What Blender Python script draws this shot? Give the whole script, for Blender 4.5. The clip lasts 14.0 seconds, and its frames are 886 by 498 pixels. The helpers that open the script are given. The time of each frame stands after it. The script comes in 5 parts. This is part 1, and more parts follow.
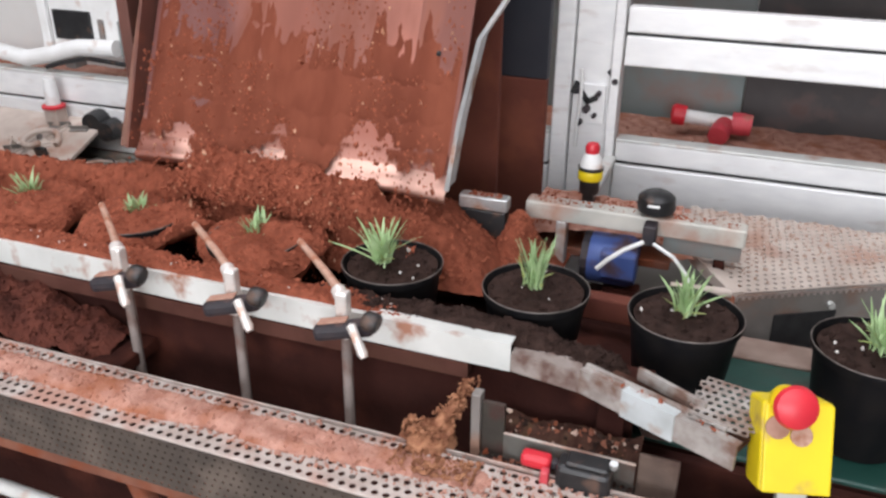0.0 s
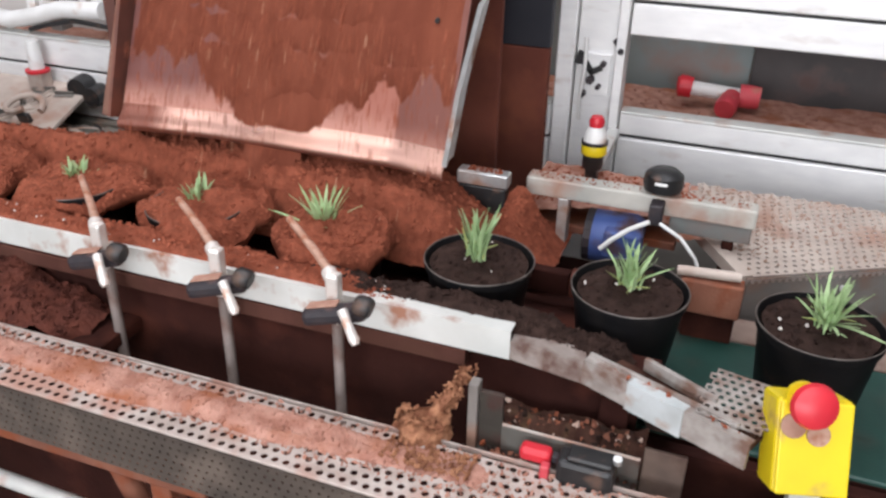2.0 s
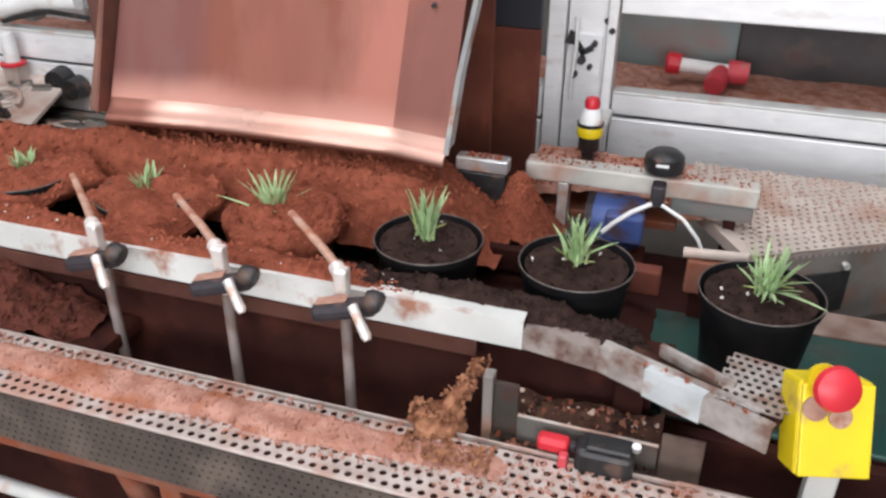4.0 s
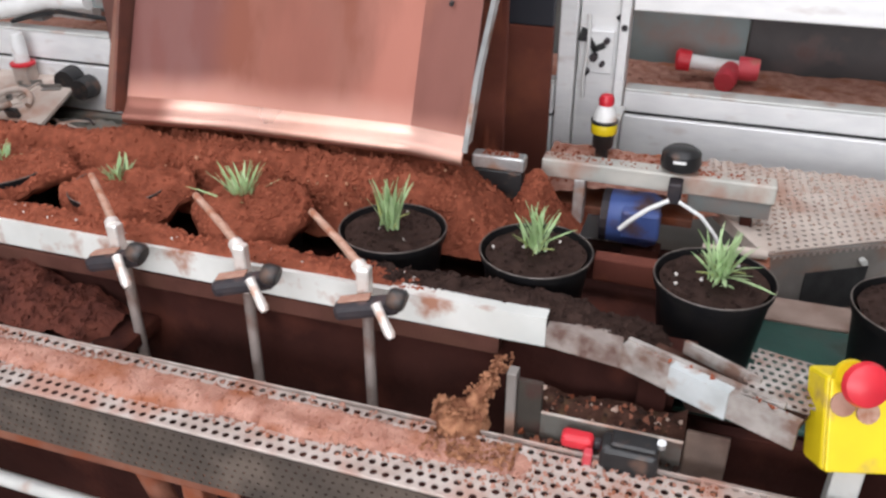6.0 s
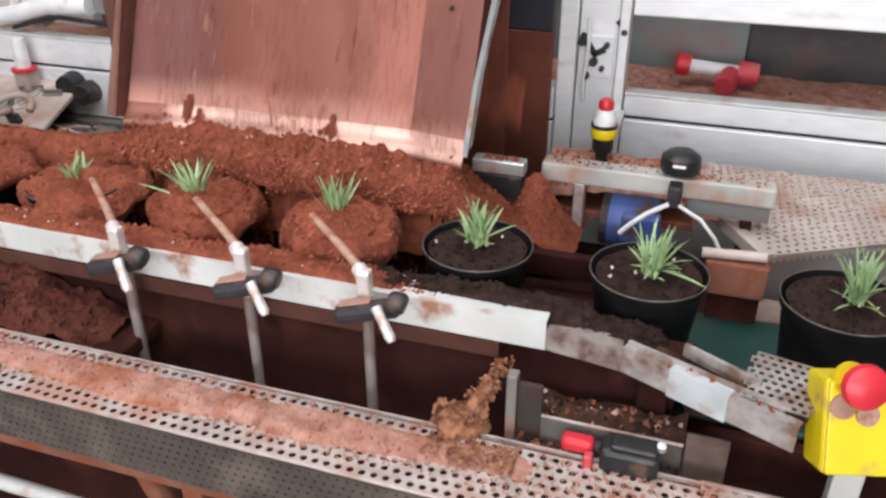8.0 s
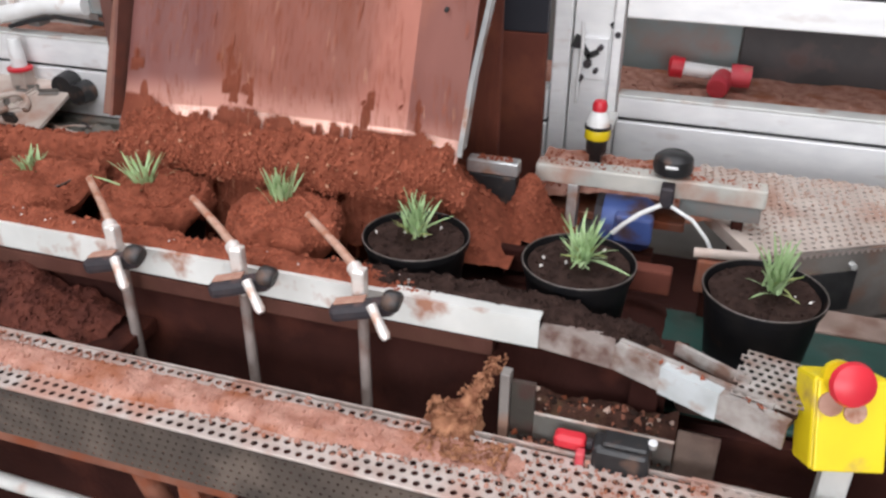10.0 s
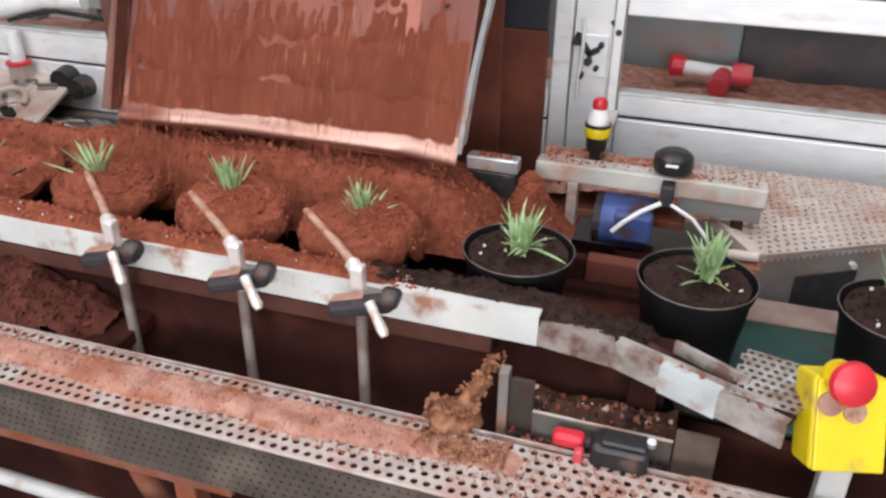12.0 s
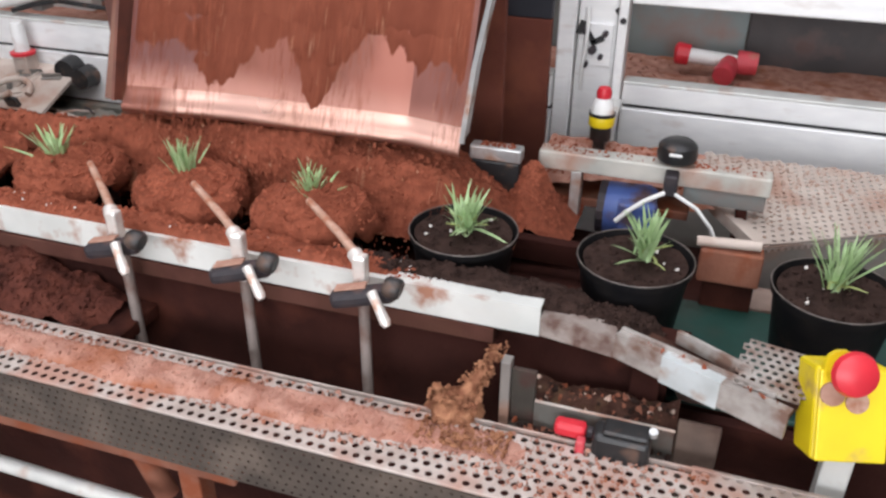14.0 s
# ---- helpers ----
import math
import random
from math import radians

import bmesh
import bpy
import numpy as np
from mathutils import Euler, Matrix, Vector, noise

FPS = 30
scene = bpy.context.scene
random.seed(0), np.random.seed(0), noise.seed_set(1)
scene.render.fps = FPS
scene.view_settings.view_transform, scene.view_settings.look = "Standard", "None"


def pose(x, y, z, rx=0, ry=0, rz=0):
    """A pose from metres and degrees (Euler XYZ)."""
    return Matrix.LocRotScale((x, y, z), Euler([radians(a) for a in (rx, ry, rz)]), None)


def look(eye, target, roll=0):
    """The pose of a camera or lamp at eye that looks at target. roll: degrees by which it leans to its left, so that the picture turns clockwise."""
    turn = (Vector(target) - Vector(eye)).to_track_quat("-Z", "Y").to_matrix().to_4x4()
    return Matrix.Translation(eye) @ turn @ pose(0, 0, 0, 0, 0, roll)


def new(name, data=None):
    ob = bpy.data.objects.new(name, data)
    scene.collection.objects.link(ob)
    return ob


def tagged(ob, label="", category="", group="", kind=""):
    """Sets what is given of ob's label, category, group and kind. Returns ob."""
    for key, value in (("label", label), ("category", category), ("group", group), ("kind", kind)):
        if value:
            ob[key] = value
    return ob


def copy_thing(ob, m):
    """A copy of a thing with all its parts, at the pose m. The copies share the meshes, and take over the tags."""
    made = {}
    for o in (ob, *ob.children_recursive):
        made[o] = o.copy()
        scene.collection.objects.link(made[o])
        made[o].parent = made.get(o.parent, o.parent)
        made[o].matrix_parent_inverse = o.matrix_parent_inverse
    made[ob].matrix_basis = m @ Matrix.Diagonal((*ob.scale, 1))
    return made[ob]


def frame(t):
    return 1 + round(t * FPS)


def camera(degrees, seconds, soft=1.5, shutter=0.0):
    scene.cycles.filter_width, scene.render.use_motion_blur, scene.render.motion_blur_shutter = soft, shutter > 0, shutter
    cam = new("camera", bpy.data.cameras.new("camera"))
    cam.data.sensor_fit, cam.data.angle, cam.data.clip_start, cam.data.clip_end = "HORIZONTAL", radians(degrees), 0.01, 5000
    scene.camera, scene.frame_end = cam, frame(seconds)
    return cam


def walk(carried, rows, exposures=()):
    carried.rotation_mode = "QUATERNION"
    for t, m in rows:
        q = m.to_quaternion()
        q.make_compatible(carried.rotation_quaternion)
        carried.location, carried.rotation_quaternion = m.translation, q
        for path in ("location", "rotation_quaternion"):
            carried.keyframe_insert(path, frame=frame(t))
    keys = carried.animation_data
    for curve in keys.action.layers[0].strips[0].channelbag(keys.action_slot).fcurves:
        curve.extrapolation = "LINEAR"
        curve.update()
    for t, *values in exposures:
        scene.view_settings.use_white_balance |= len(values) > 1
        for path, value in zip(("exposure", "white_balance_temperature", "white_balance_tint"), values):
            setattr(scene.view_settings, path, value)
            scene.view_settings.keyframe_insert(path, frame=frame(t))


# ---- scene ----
cam = camera(56.0, 14.0, soft=2.6, shutter=0.3)
PATH = [
    (0, (0.109, -0.004, 1.573), (-0.515, 1.688, 0.708), 0.5),
    (0.5, (0.103, 0.013, 1.567), (-0.522, 1.705, 0.702), 1.1),
    (1, (0.104, 0.029, 1.566), (-0.538, 1.694, 0.662), 1.2),
    (1.5, (0.095, 0.044, 1.564), (-0.535, 1.701, 0.638), 1.2),
    (2, (0.084, 0.06, 1.561), (-0.518, 1.722, 0.626), 1.2),
    (2.5, (0.074, 0.069, 1.56), (-0.506, 1.726, 0.601), 1.1),
    (3, (0.062, 0.07, 1.568), (-0.493, 1.723, 0.587), 0.9),
    (5.5, (0.009, 0.057, 1.564), (-0.534, 1.717, 0.589), -0.0),
    (6, (0.007, 0.056, 1.567), (-0.535, 1.712, 0.585), 0.0),
    (6.5, (0.005, 0.056, 1.569), (-0.536, 1.715, 0.592), 0.1),
    (7, (0.007, 0.057, 1.568), (-0.534, 1.717, 0.592), 0.1),
    (7.5, (0.008, 0.056, 1.568), (-0.536, 1.714, 0.592), 0.1),
    (8, (0.009, 0.053, 1.566), (-0.537, 1.715, 0.595), -0.1),
    (10.5, (0.013, 0.041, 1.569), (-0.518, 1.709, 0.601), 0.4),
    (11, (0.013, 0.045, 1.568), (-0.52, 1.711, 0.598), 0.6),
    (11.5, (0.012, 0.044, 1.568), (-0.519, 1.709, 0.596), 0.7),
    (12, (0.011, 0.045, 1.565), (-0.519, 1.711, 0.593), 0.7),
    (12.5, (0.012, 0.046, 1.567), (-0.518, 1.709, 0.589), 0.7),
    (13, (0.014, 0.046, 1.567), (-0.52, 1.704, 0.583), 0.7),
    (13.5, (0.014, 0.047, 1.568), (-0.52, 1.699, 0.576), 0.6),
    (14, (0.016, 0.048, 1.566), (-0.524, 1.697, 0.571), 0.4),
]
walk(cam, [(t, look(eye, target, roll)) for t, eye, target, roll in PATH])

# ---- world and light ----
world = bpy.data.worlds.new("sky")
scene.world = world
world.use_nodes = True
_sky = world.node_tree.nodes.new("ShaderNodeTexSky")
_sky.sky_type, _sky.sun_disc = "NISHITA", False
_sky.sun_elevation, _sky.sun_rotation = radians(55), radians(200)
_bg = world.node_tree.nodes["Background"]
world.node_tree.links.new(_sky.outputs[0], _bg.inputs[0])
_bg.inputs[1].default_value = 0.10


def skylight(x, y, z, w, d, power):
    lamp = bpy.data.lights.new("added_daylight", "AREA")
    lamp.shape, lamp.size, lamp.size_y, lamp.energy = "RECTANGLE", w, d, power
    lamp.color = (0.965, 0.95, 0.985)
    ob = new("added_daylight", lamp)
    ob.matrix_world = pose(x, y, z)
    return ob


# skylights out of view, assumed from the soft overhead light
SKYLIGHTS = [(-0.6, 1.35, 3.4, 1.5), (-0.4, -1.6, 4.6, 1.8)]
for _x, _y, _w, _d in SKYLIGHTS:
    skylight(_x, _y, 3.98, _w, _d, 11 * _w * _d)
# a wide window added out of view behind the camera to light upright faces
ADDED_WINDOW = (-3.0, 3.0, 1.3, 3.4)
_win = skylight(0, -4.98, 2.35, 5.9, 2.0, 240)
_win.matrix_world = look((0, -4.98, 2.35), (0, 0, 2.35))
scene.view_settings.exposure = 0.39


# ---- materials ----
def material(name, c1, c2, scale=30, rough=0.6, metal=0.0, bump=0.0, bump_scale=200, dirt=None, dirt_scale=6, dirt_amount=0.5,
             stretch=(1, 1, 1), per_object=0.0):
    m = bpy.data.materials.new(name)
    m.use_nodes = True
    nt = m.node_tree
    b = nt.nodes["Principled BSDF"]
    co = nt.nodes.new("ShaderNodeTexCoord")
    mp = nt.nodes.new("ShaderNodeMapping")
    mp.inputs["Scale"].default_value = stretch
    nt.links.new(co.outputs["Object"], mp.inputs[0])

    def noise_tex(s, detail=6):
        n = nt.nodes.new("ShaderNodeTexNoise")
        n.inputs["Scale"].default_value, n.inputs["Detail"].default_value = s, detail
        nt.links.new(mp.outputs[0], n.inputs["Vector"])
        return n

    def mix(a, bcol, fac):
        x = nt.nodes.new("ShaderNodeMix")
        x.data_type = "RGBA"
        nt.links.new(fac, x.inputs[0])
        for sock, val in ((x.inputs[6], a), (x.inputs[7], bcol)):
            if isinstance(val, tuple):
                sock.default_value = (*val, 1)
            else:
                nt.links.new(val, sock)
        return x.outputs[2]

    def ramp(fac, lo, hi):
        r = nt.nodes.new("ShaderNodeMapRange")
        r.inputs[1].default_value, r.inputs[2].default_value = lo, hi
        nt.links.new(fac, r.inputs[0])
        return r.outputs[0]

    col = mix(c1, c2, ramp(noise_tex(scale).outputs[0], 0.35, 0.65))
    rough_out = ramp(noise_tex(scale * 0.6).outputs[0], 0.2, 0.8)
    rr = nt.nodes.new("ShaderNodeMapRange")
    rr.inputs[3].default_value, rr.inputs[4].default_value = max(rough - 0.1, 0.05), min(rough + 0.12, 1)
    nt.links.new(rough_out, rr.inputs[0])
    r_sock = rr.outputs[0]
    m_sock = None
    if dirt:
        n1 = noise_tex(dirt_scale, 9)
        f = ramp(n1.outputs[0], 0.62 - 0.3 * dirt_amount, 0.78 - 0.3 * dirt_amount)
        col = mix(col, dirt, f)
        inv = nt.nodes.new("ShaderNodeMath")
        inv.operation = "MAXIMUM"
        nt.links.new(r_sock, inv.inputs[0])
        sc = nt.nodes.new("ShaderNodeMath")
        sc.operation = "MULTIPLY"
        nt.links.new(f, sc.inputs[0])
        sc.inputs[1].default_value = 0.85
        nt.links.new(sc.outputs[0], inv.inputs[1])
        r_sock = inv.outputs[0]
        if metal > 0:
            mm = nt.nodes.new("ShaderNodeMapRange")
            mm.inputs[3].default_value, mm.inputs[4].default_value = metal, 0.0
            nt.links.new(f, mm.inputs[0])
            m_sock = mm.outputs[0]
    if per_object > 0:
        oi = nt.nodes.new("ShaderNodeObjectInfo")
        hs = nt.nodes.new("ShaderNodeHueSaturation")
        vr = nt.nodes.new("ShaderNodeMapRange")
        vr.inputs[3].default_value, vr.inputs[4].default_value = 1 - per_object, 1 + per_object
        nt.links.new(oi.outputs["Random"], vr.inputs[0])
        nt.links.new(vr.outputs[0], hs.inputs["Value"])
        nt.links.new(col, hs.inputs["Color"])
        col = hs.outputs[0]
    nt.links.new(col, b.inputs["Base Color"])
    nt.links.new(r_sock, b.inputs["Roughness"])
    b.inputs["Metallic"].default_value = metal
    if m_sock:
        nt.links.new(m_sock, b.inputs["Metallic"])
    if bump:
        bp = nt.nodes.new("ShaderNodeBump")
        bp.inputs["Strength"].default_value, bp.inputs["Distance"].default_value = bump, 0.004
        nt.links.new(noise_tex(bump_scale, 8).outputs[0], bp.inputs["Height"])
        nt.links.new(bp.outputs[0], b.inputs["Normal"])
    return m


SOIL = (0.24, 0.072, 0.036)
M = dict(
    concrete=material("concrete", (0.28, 0.26, 0.24), (0.21, 0.19, 0.175), 3, 0.85, bump=0.3, dirt=(0.17, 0.115, 0.09), dirt_scale=1.3, dirt_amount=0.3),
    wall=material("wall_paint", (0.62, 0.62, 0.60), (0.54, 0.54, 0.52), 3, 0.8, bump=0.1),
    ceiling=material("ceiling_paint", (0.7, 0.7, 0.68), (0.6, 0.6, 0.58), 2, 0.8),
    alu=material("aluminium_profile", (0.88, 0.88, 0.87), (0.80, 0.80, 0.80), 25, 0.45, 0.15, bump=0.05, dirt=(0.62, 0.56, 0.53), dirt_scale=16, dirt_amount=0.04, stretch=(0.5, 1, 1.5)),
    groove=material("groove_rubber", (0.015, 0.015, 0.016), (0.03, 0.03, 0.03), 30, 0.7),
    galv=material("galvanised_steel", (0.62, 0.63, 0.62), (0.45, 0.46, 0.46), 18, 0.38, 0.65, bump=0.06, dirt=(0.30, 0.17, 0.12), dirt_scale=14, dirt_amount=0.45),
    rail=material("zinc_rail", (0.76, 0.78, 0.75), (0.66, 0.68, 0.65), 12, 0.45, 0.25, bump=0.05, dirt=(0.36, 0.17, 0.11), dirt_scale=20, dirt_amount=0.18),
    railworn=material("worn_rail", (0.36, 0.31, 0.28), (0.24, 0.20, 0.18), 26, 0.6, 0.2, bump=0.2, dirt=(0.13, 0.075, 0.06), dirt_scale=24, dirt_amount=0.5),
    perf=material("perforated_steel", (0.57, 0.50, 0.46), (0.43, 0.35, 0.31), 30, 0.5, 0.3, bump=0.08, dirt=(0.40, 0.23, 0.18), dirt_scale=13, dirt_amount=0.45),
    # front face of the same sheet, with its shade put into a darker colour
    perfshade=material("perforated_steel_shaded", (0.088, 0.068, 0.054), (0.056, 0.043, 0.035), 16, 0.85, 0.0, bump=0.15, dirt=(0.13, 0.10, 0.08), dirt_scale=9, dirt_amount=0.25),
    # the lip's highlight is part of this bright base colour
    lip=material("lip_sheen", (0.76, 0.47, 0.39), (0.64, 0.37, 0.29), 8, 0.32, 0.7, bump=0.04, bump_scale=60),
    chutedull=material("dull_chute_strip", (0.215, 0.080, 0.062), (0.165, 0.058, 0.043), 5, 0.5, 0.15, bump=0.08, dirt=(0.24, 0.085, 0.055), dirt_scale=8, dirt_amount=0.4, stretch=(1.5, 1, 0.3)),
    chute=material("soil_polished_steel", (0.33, 0.118, 0.083), (0.225, 0.074, 0.050), 3.2, 0.38, 0.30, bump=0.05, dirt=(0.205, 0.066, 0.041), dirt_scale=5.5, dirt_amount=0.56, stretch=(1.5, 1, 0.3)),
    chuteside=material("dusty_chute_side", (0.15, 0.058, 0.042), (0.10, 0.04, 0.03), 9, 0.65, 0.1, bump=0.2, dirt=(0.19, 0.062, 0.036), dirt_scale=12, dirt_amount=0.5),
    housing=material("soil_stained_steel", (0.19, 0.062, 0.042), (0.13, 0.042, 0.030), 5, 0.75, 0.1, bump=0.3, dirt=(0.20, 0.065, 0.04), dirt_scale=9, dirt_amount=0.35),
    navy=material("navy_interior", (0.012, 0.014, 0.022), (0.02, 0.02, 0.028), 8, 0.6),
    # soil crust with the shade beneath rail and tray put into its near-black colour
    under=material("shaded_crusted_frame", (0.024, 0.0074, 0.0056), (0.038, 0.0118, 0.0088), 9, 0.85, bump=0.5, bump_scale=90, dirt=(0.070, 0.021, 0.014), dirt_scale=8, dirt_amount=0.3),
    brownbar=material("soil_dusted_bar", (0.30, 0.13, 0.085), (0.22, 0.09, 0.06), 14, 0.8, 0.1, bump=0.4, dirt=SOIL, dirt_scale=20),
    dullbar=material("dull_brown_bar", (0.105, 0.045, 0.034), (0.066, 0.026, 0.020), 14, 0.8, 0.1, bump=0.3, dirt=(0.08, 0.035, 0.025), dirt_scale=9),
    soil=material("red_brown_soil", (0.290, 0.086, 0.049), (0.180, 0.050, 0.028), 55, 0.95, bump=0.9, bump_scale=260),
    crumb=material("soil_crumb", (0.345, 0.108, 0.062), (0.220, 0.063, 0.036), 40, 0.95, per_object=0.1),
    clump=material("tawny_clump", (0.42, 0.205, 0.115), (0.20, 0.080, 0.045), 60, 0.95, bump=0.9, bump_scale=260),
    palesoil=material("dry_pale_soil", (0.52, 0.29, 0.225), (0.35, 0.165, 0.122), 34, 0.95, bump=0.9, bump_scale=200, dirt=(0.33, 0.125, 0.07), dirt_scale=13, dirt_amount=0.45),
    tansoil=material("tan_dust_crumbs", (0.58, 0.45, 0.38), (0.44, 0.30, 0.24), 38, 0.95),
    darksoil=material("dark_peat", (0.027, 0.0155, 0.0127), (0.050, 0.029, 0.0235), 60, 0.9, bump=1.0, bump_scale=300),
    perlite=material("perlite", (0.75, 0.72, 0.68), (0.6, 0.56, 0.52), 60, 0.8),
    rim=material("pale_rim", (0.17, 0.145, 0.13), (0.07, 0.058, 0.052), 40, 0.5, bump=0.1),
    pot=material("black_plastic", (0.006, 0.006, 0.007), (0.010, 0.009, 0.009), 30, 0.5, bump=0.05, dirt=(0.05, 0.026, 0.02), dirt_scale=18, dirt_amount=0.1),
    leaf=material("grey_green_leaf", (0.27, 0.41, 0.18), (0.40, 0.53, 0.29), 45, 0.6, per_object=0.12),
    leafyellow=material("yellow_green_leaf", (0.28, 0.34, 0.10), (0.36, 0.40, 0.16), 45, 0.6),
    green=material("green_belt", (0.008, 0.042, 0.033), (0.012, 0.058, 0.045), 12, 0.5, bump=0.1, dirt=(0.03, 0.045, 0.035), dirt_scale=10, dirt_amount=0.4),
    black=material("black_plastic_knob", (0.012, 0.012, 0.013), (0.02, 0.02, 0.021), 30, 0.4, bump=0.05, dirt=(0.12, 0.07, 0.05), dirt_scale=25, dirt_amount=0.15),
    red=material("red_plastic", (0.62, 0.025, 0.04), (0.55, 0.02, 0.035), 20, 0.4),
    pink=material("faded_red_plastic", (0.62, 0.07, 0.09), (0.52, 0.05, 0.07), 14, 0.5, dirt=(0.45, 0.2, 0.15), dirt_scale=20, dirt_amount=0.2),
    yellow=material("yellow_plastic", (0.80, 0.62, 0.01), (0.72, 0.55, 0.01), 10, 0.45, dirt=(0.40, 0.24, 0.10), dirt_scale=18, dirt_amount=0.15),
    white=material("white_plastic", (0.78, 0.78, 0.77), (0.70, 0.70, 0.68), 15, 0.5, dirt=(0.5, 0.38, 0.32), dirt_scale=16, dirt_amount=0.2),
    lever=material("chrome_handle", (0.80, 0.76, 0.72), (0.66, 0.62, 0.58), 40, 0.35, 0.4, dirt=(0.5, 0.3, 0.22), dirt_scale=50, dirt_amount=0.3),
    rod=material("dusty_rod", (0.55, 0.36, 0.28), (0.42, 0.24, 0.17), 45, 0.55, 0.25, dirt=(0.35, 0.15, 0.09), dirt_scale=50, dirt_amount=0.5),
    clamp=material("dark_clamp", (0.022, 0.019, 0.024), (0.04, 0.03, 0.033), 40, 0.6, 0.1, bump=0.2, dirt=(0.20, 0.10, 0.08), dirt_scale=22, dirt_amount=0.15),
    clamptop=material("dusty_clamp", (0.42, 0.25, 0.19), (0.33, 0.17, 0.12), 40, 0.85, bump=0.4),
    blue=material("blue_paint", (0.055, 0.095, 0.29), (0.07, 0.12, 0.34), 25, 0.5, dirt=(0.09, 0.05, 0.05), dirt_scale=18, dirt_amount=0.4),
    greygreen=material("grey_green_paint", (0.17, 0.20, 0.195), (0.21, 0.23, 0.225), 5, 0.55, dirt=(0.22, 0.15, 0.13), dirt_scale=6, dirt_amount=0.35),
    greypanel=material("dirty_grey_panel", (0.050, 0.044, 0.034), (0.030, 0.024, 0.019), 14, 0.75, 0.1, bump=0.3, dirt=(0.045, 0.020, 0.015), dirt_scale=22, dirt_amount=0.6),
    darkpanel=material("dark_panel", (0.030, 0.027, 0.027), (0.05, 0.043, 0.042), 7, 0.6, dirt=(0.08, 0.05, 0.045), dirt_scale=9, dirt_amount=0.3),
    beige=material("dusty_plate", (0.58, 0.50, 0.44), (0.47, 0.39, 0.34), 14, 0.75, 0.1, bump=0.2, dirt=(0.40, 0.25, 0.19), dirt_scale=9, dirt_amount=0.4),
    olive=material("olive_grey_belt", (0.10, 0.095, 0.08), (0.15, 0.14, 0.12), 15, 0.75, bump=0.2, dirt=(0.22, 0.14, 0.10), dirt_scale=14, dirt_amount=0.35),
    skirt=material("grey_skirt", (0.27, 0.25, 0.23), (0.20, 0.18, 0.165), 14, 0.6, 0.3, bump=0.1, dirt=(0.24, 0.14, 0.10), dirt_scale=12, dirt_amount=0.45),
    dirtybar=material("dirty_pale_bar", (0.52, 0.50, 0.45), (0.37, 0.37, 0.34), 12, 0.6, 0.1, bump=0.15, dirt=(0.36, 0.21, 0.155), dirt_scale=9, dirt_amount=0.4),
    ledge=material("dusty_ledge", (0.33, 0.245, 0.205), (0.22, 0.155, 0.125), 12, 0.8, bump=0.2, dirt=(0.17, 0.095, 0.07), dirt_scale=14, dirt_amount=0.4),
    stay=material("dull_steel_stay", (0.30, 0.255, 0.235), (0.19, 0.155, 0.14), 20, 0.6, 0.2, dirt=(0.14, 0.07, 0.05), dirt_scale=16, dirt_amount=0.4),
    endpanel=material("dusty_brown_panel", (0.125, 0.085, 0.065), (0.075, 0.050, 0.040), 16, 0.8, bump=0.2, dirt=(0.05, 0.022, 0.016), dirt_scale=12, dirt_amount=0.45),
    peatbrown=material("brown_litter", (0.085, 0.042, 0.030), (0.045, 0.020, 0.015), 45, 0.95, bump=0.8, bump_scale=200, dirt=(0.12, 0.075, 0.04), dirt_scale=30, dirt_amount=0.3),
    fold=material("tan_brown_fold", (0.235, 0.115, 0.082), (0.16, 0.075, 0.052), 6, 0.7, 0.1, bump=0.2, dirt=(0.16, 0.055, 0.034), dirt_scale=9, dirt_amount=0.4),
    greywall=material("dull_grey_steel", (0.105, 0.10, 0.088), (0.07, 0.064, 0.055), 14, 0.75, bump=0.2, dirt=(0.07, 0.04, 0.03), dirt_scale=18, dirt_amount=0.45),
    heapsoil=material("dark_red_soil", (0.125, 0.040, 0.027), (0.060, 0.019, 0.014), 30, 0.95, bump=0.7, bump_scale=180, dirt=(0.035, 0.012, 0.009), dirt_scale=9, dirt_amount=0.5),
    guide=material("scratched_guide_steel", (0.44, 0.41, 0.385), (0.28, 0.245, 0.22), 40, 0.5, 0.3, bump=0.2, dirt=(0.17, 0.10, 0.075), dirt_scale=26, dirt_amount=0.5),
    sleeve=material("bluish_zinc_sleeve", (0.60, 0.65, 0.66), (0.48, 0.52, 0.52), 22, 0.45, 0.3, dirt=(0.38, 0.30, 0.26), dirt_scale=30, dirt_amount=0.3),
    flow=material("moist_flowing_soil", (0.205, 0.062, 0.036), (0.155, 0.044, 0.025), 16, 0.95, bump=0.35, bump_scale=160, dirt=(0.145, 0.041, 0.024), dirt_scale=5, dirt_amount=0.4, stretch=(1.5, 0.5, 1)),
    flowcrumb=material("moist_soil_crumb", (0.34, 0.105, 0.06), (0.20, 0.056, 0.031), 40, 0.95),
    fleck=material("dry_soil_fleck", (0.62, 0.36, 0.24), (0.42, 0.20, 0.12), 40, 0.9),
    pale=material("pale_bar", (0.66, 0.66, 0.63), (0.56, 0.57, 0.55), 16, 0.5, 0.2, dirt=(0.42, 0.26, 0.2), dirt_scale=12, dirt_amount=0.25),
)


# loose soil and crusts hardly shine
for _n in ("soil", "crumb", "palesoil", "darksoil", "clump", "under", "housing", "dullbar", "brownbar", "tansoil", "flow", "heapsoil", "peatbrown", "flowcrumb", "fleck", "pot"):
    M[_n].node_tree.nodes["Principled BSDF"].inputs["Specular IOR Level"].default_value = 0.12


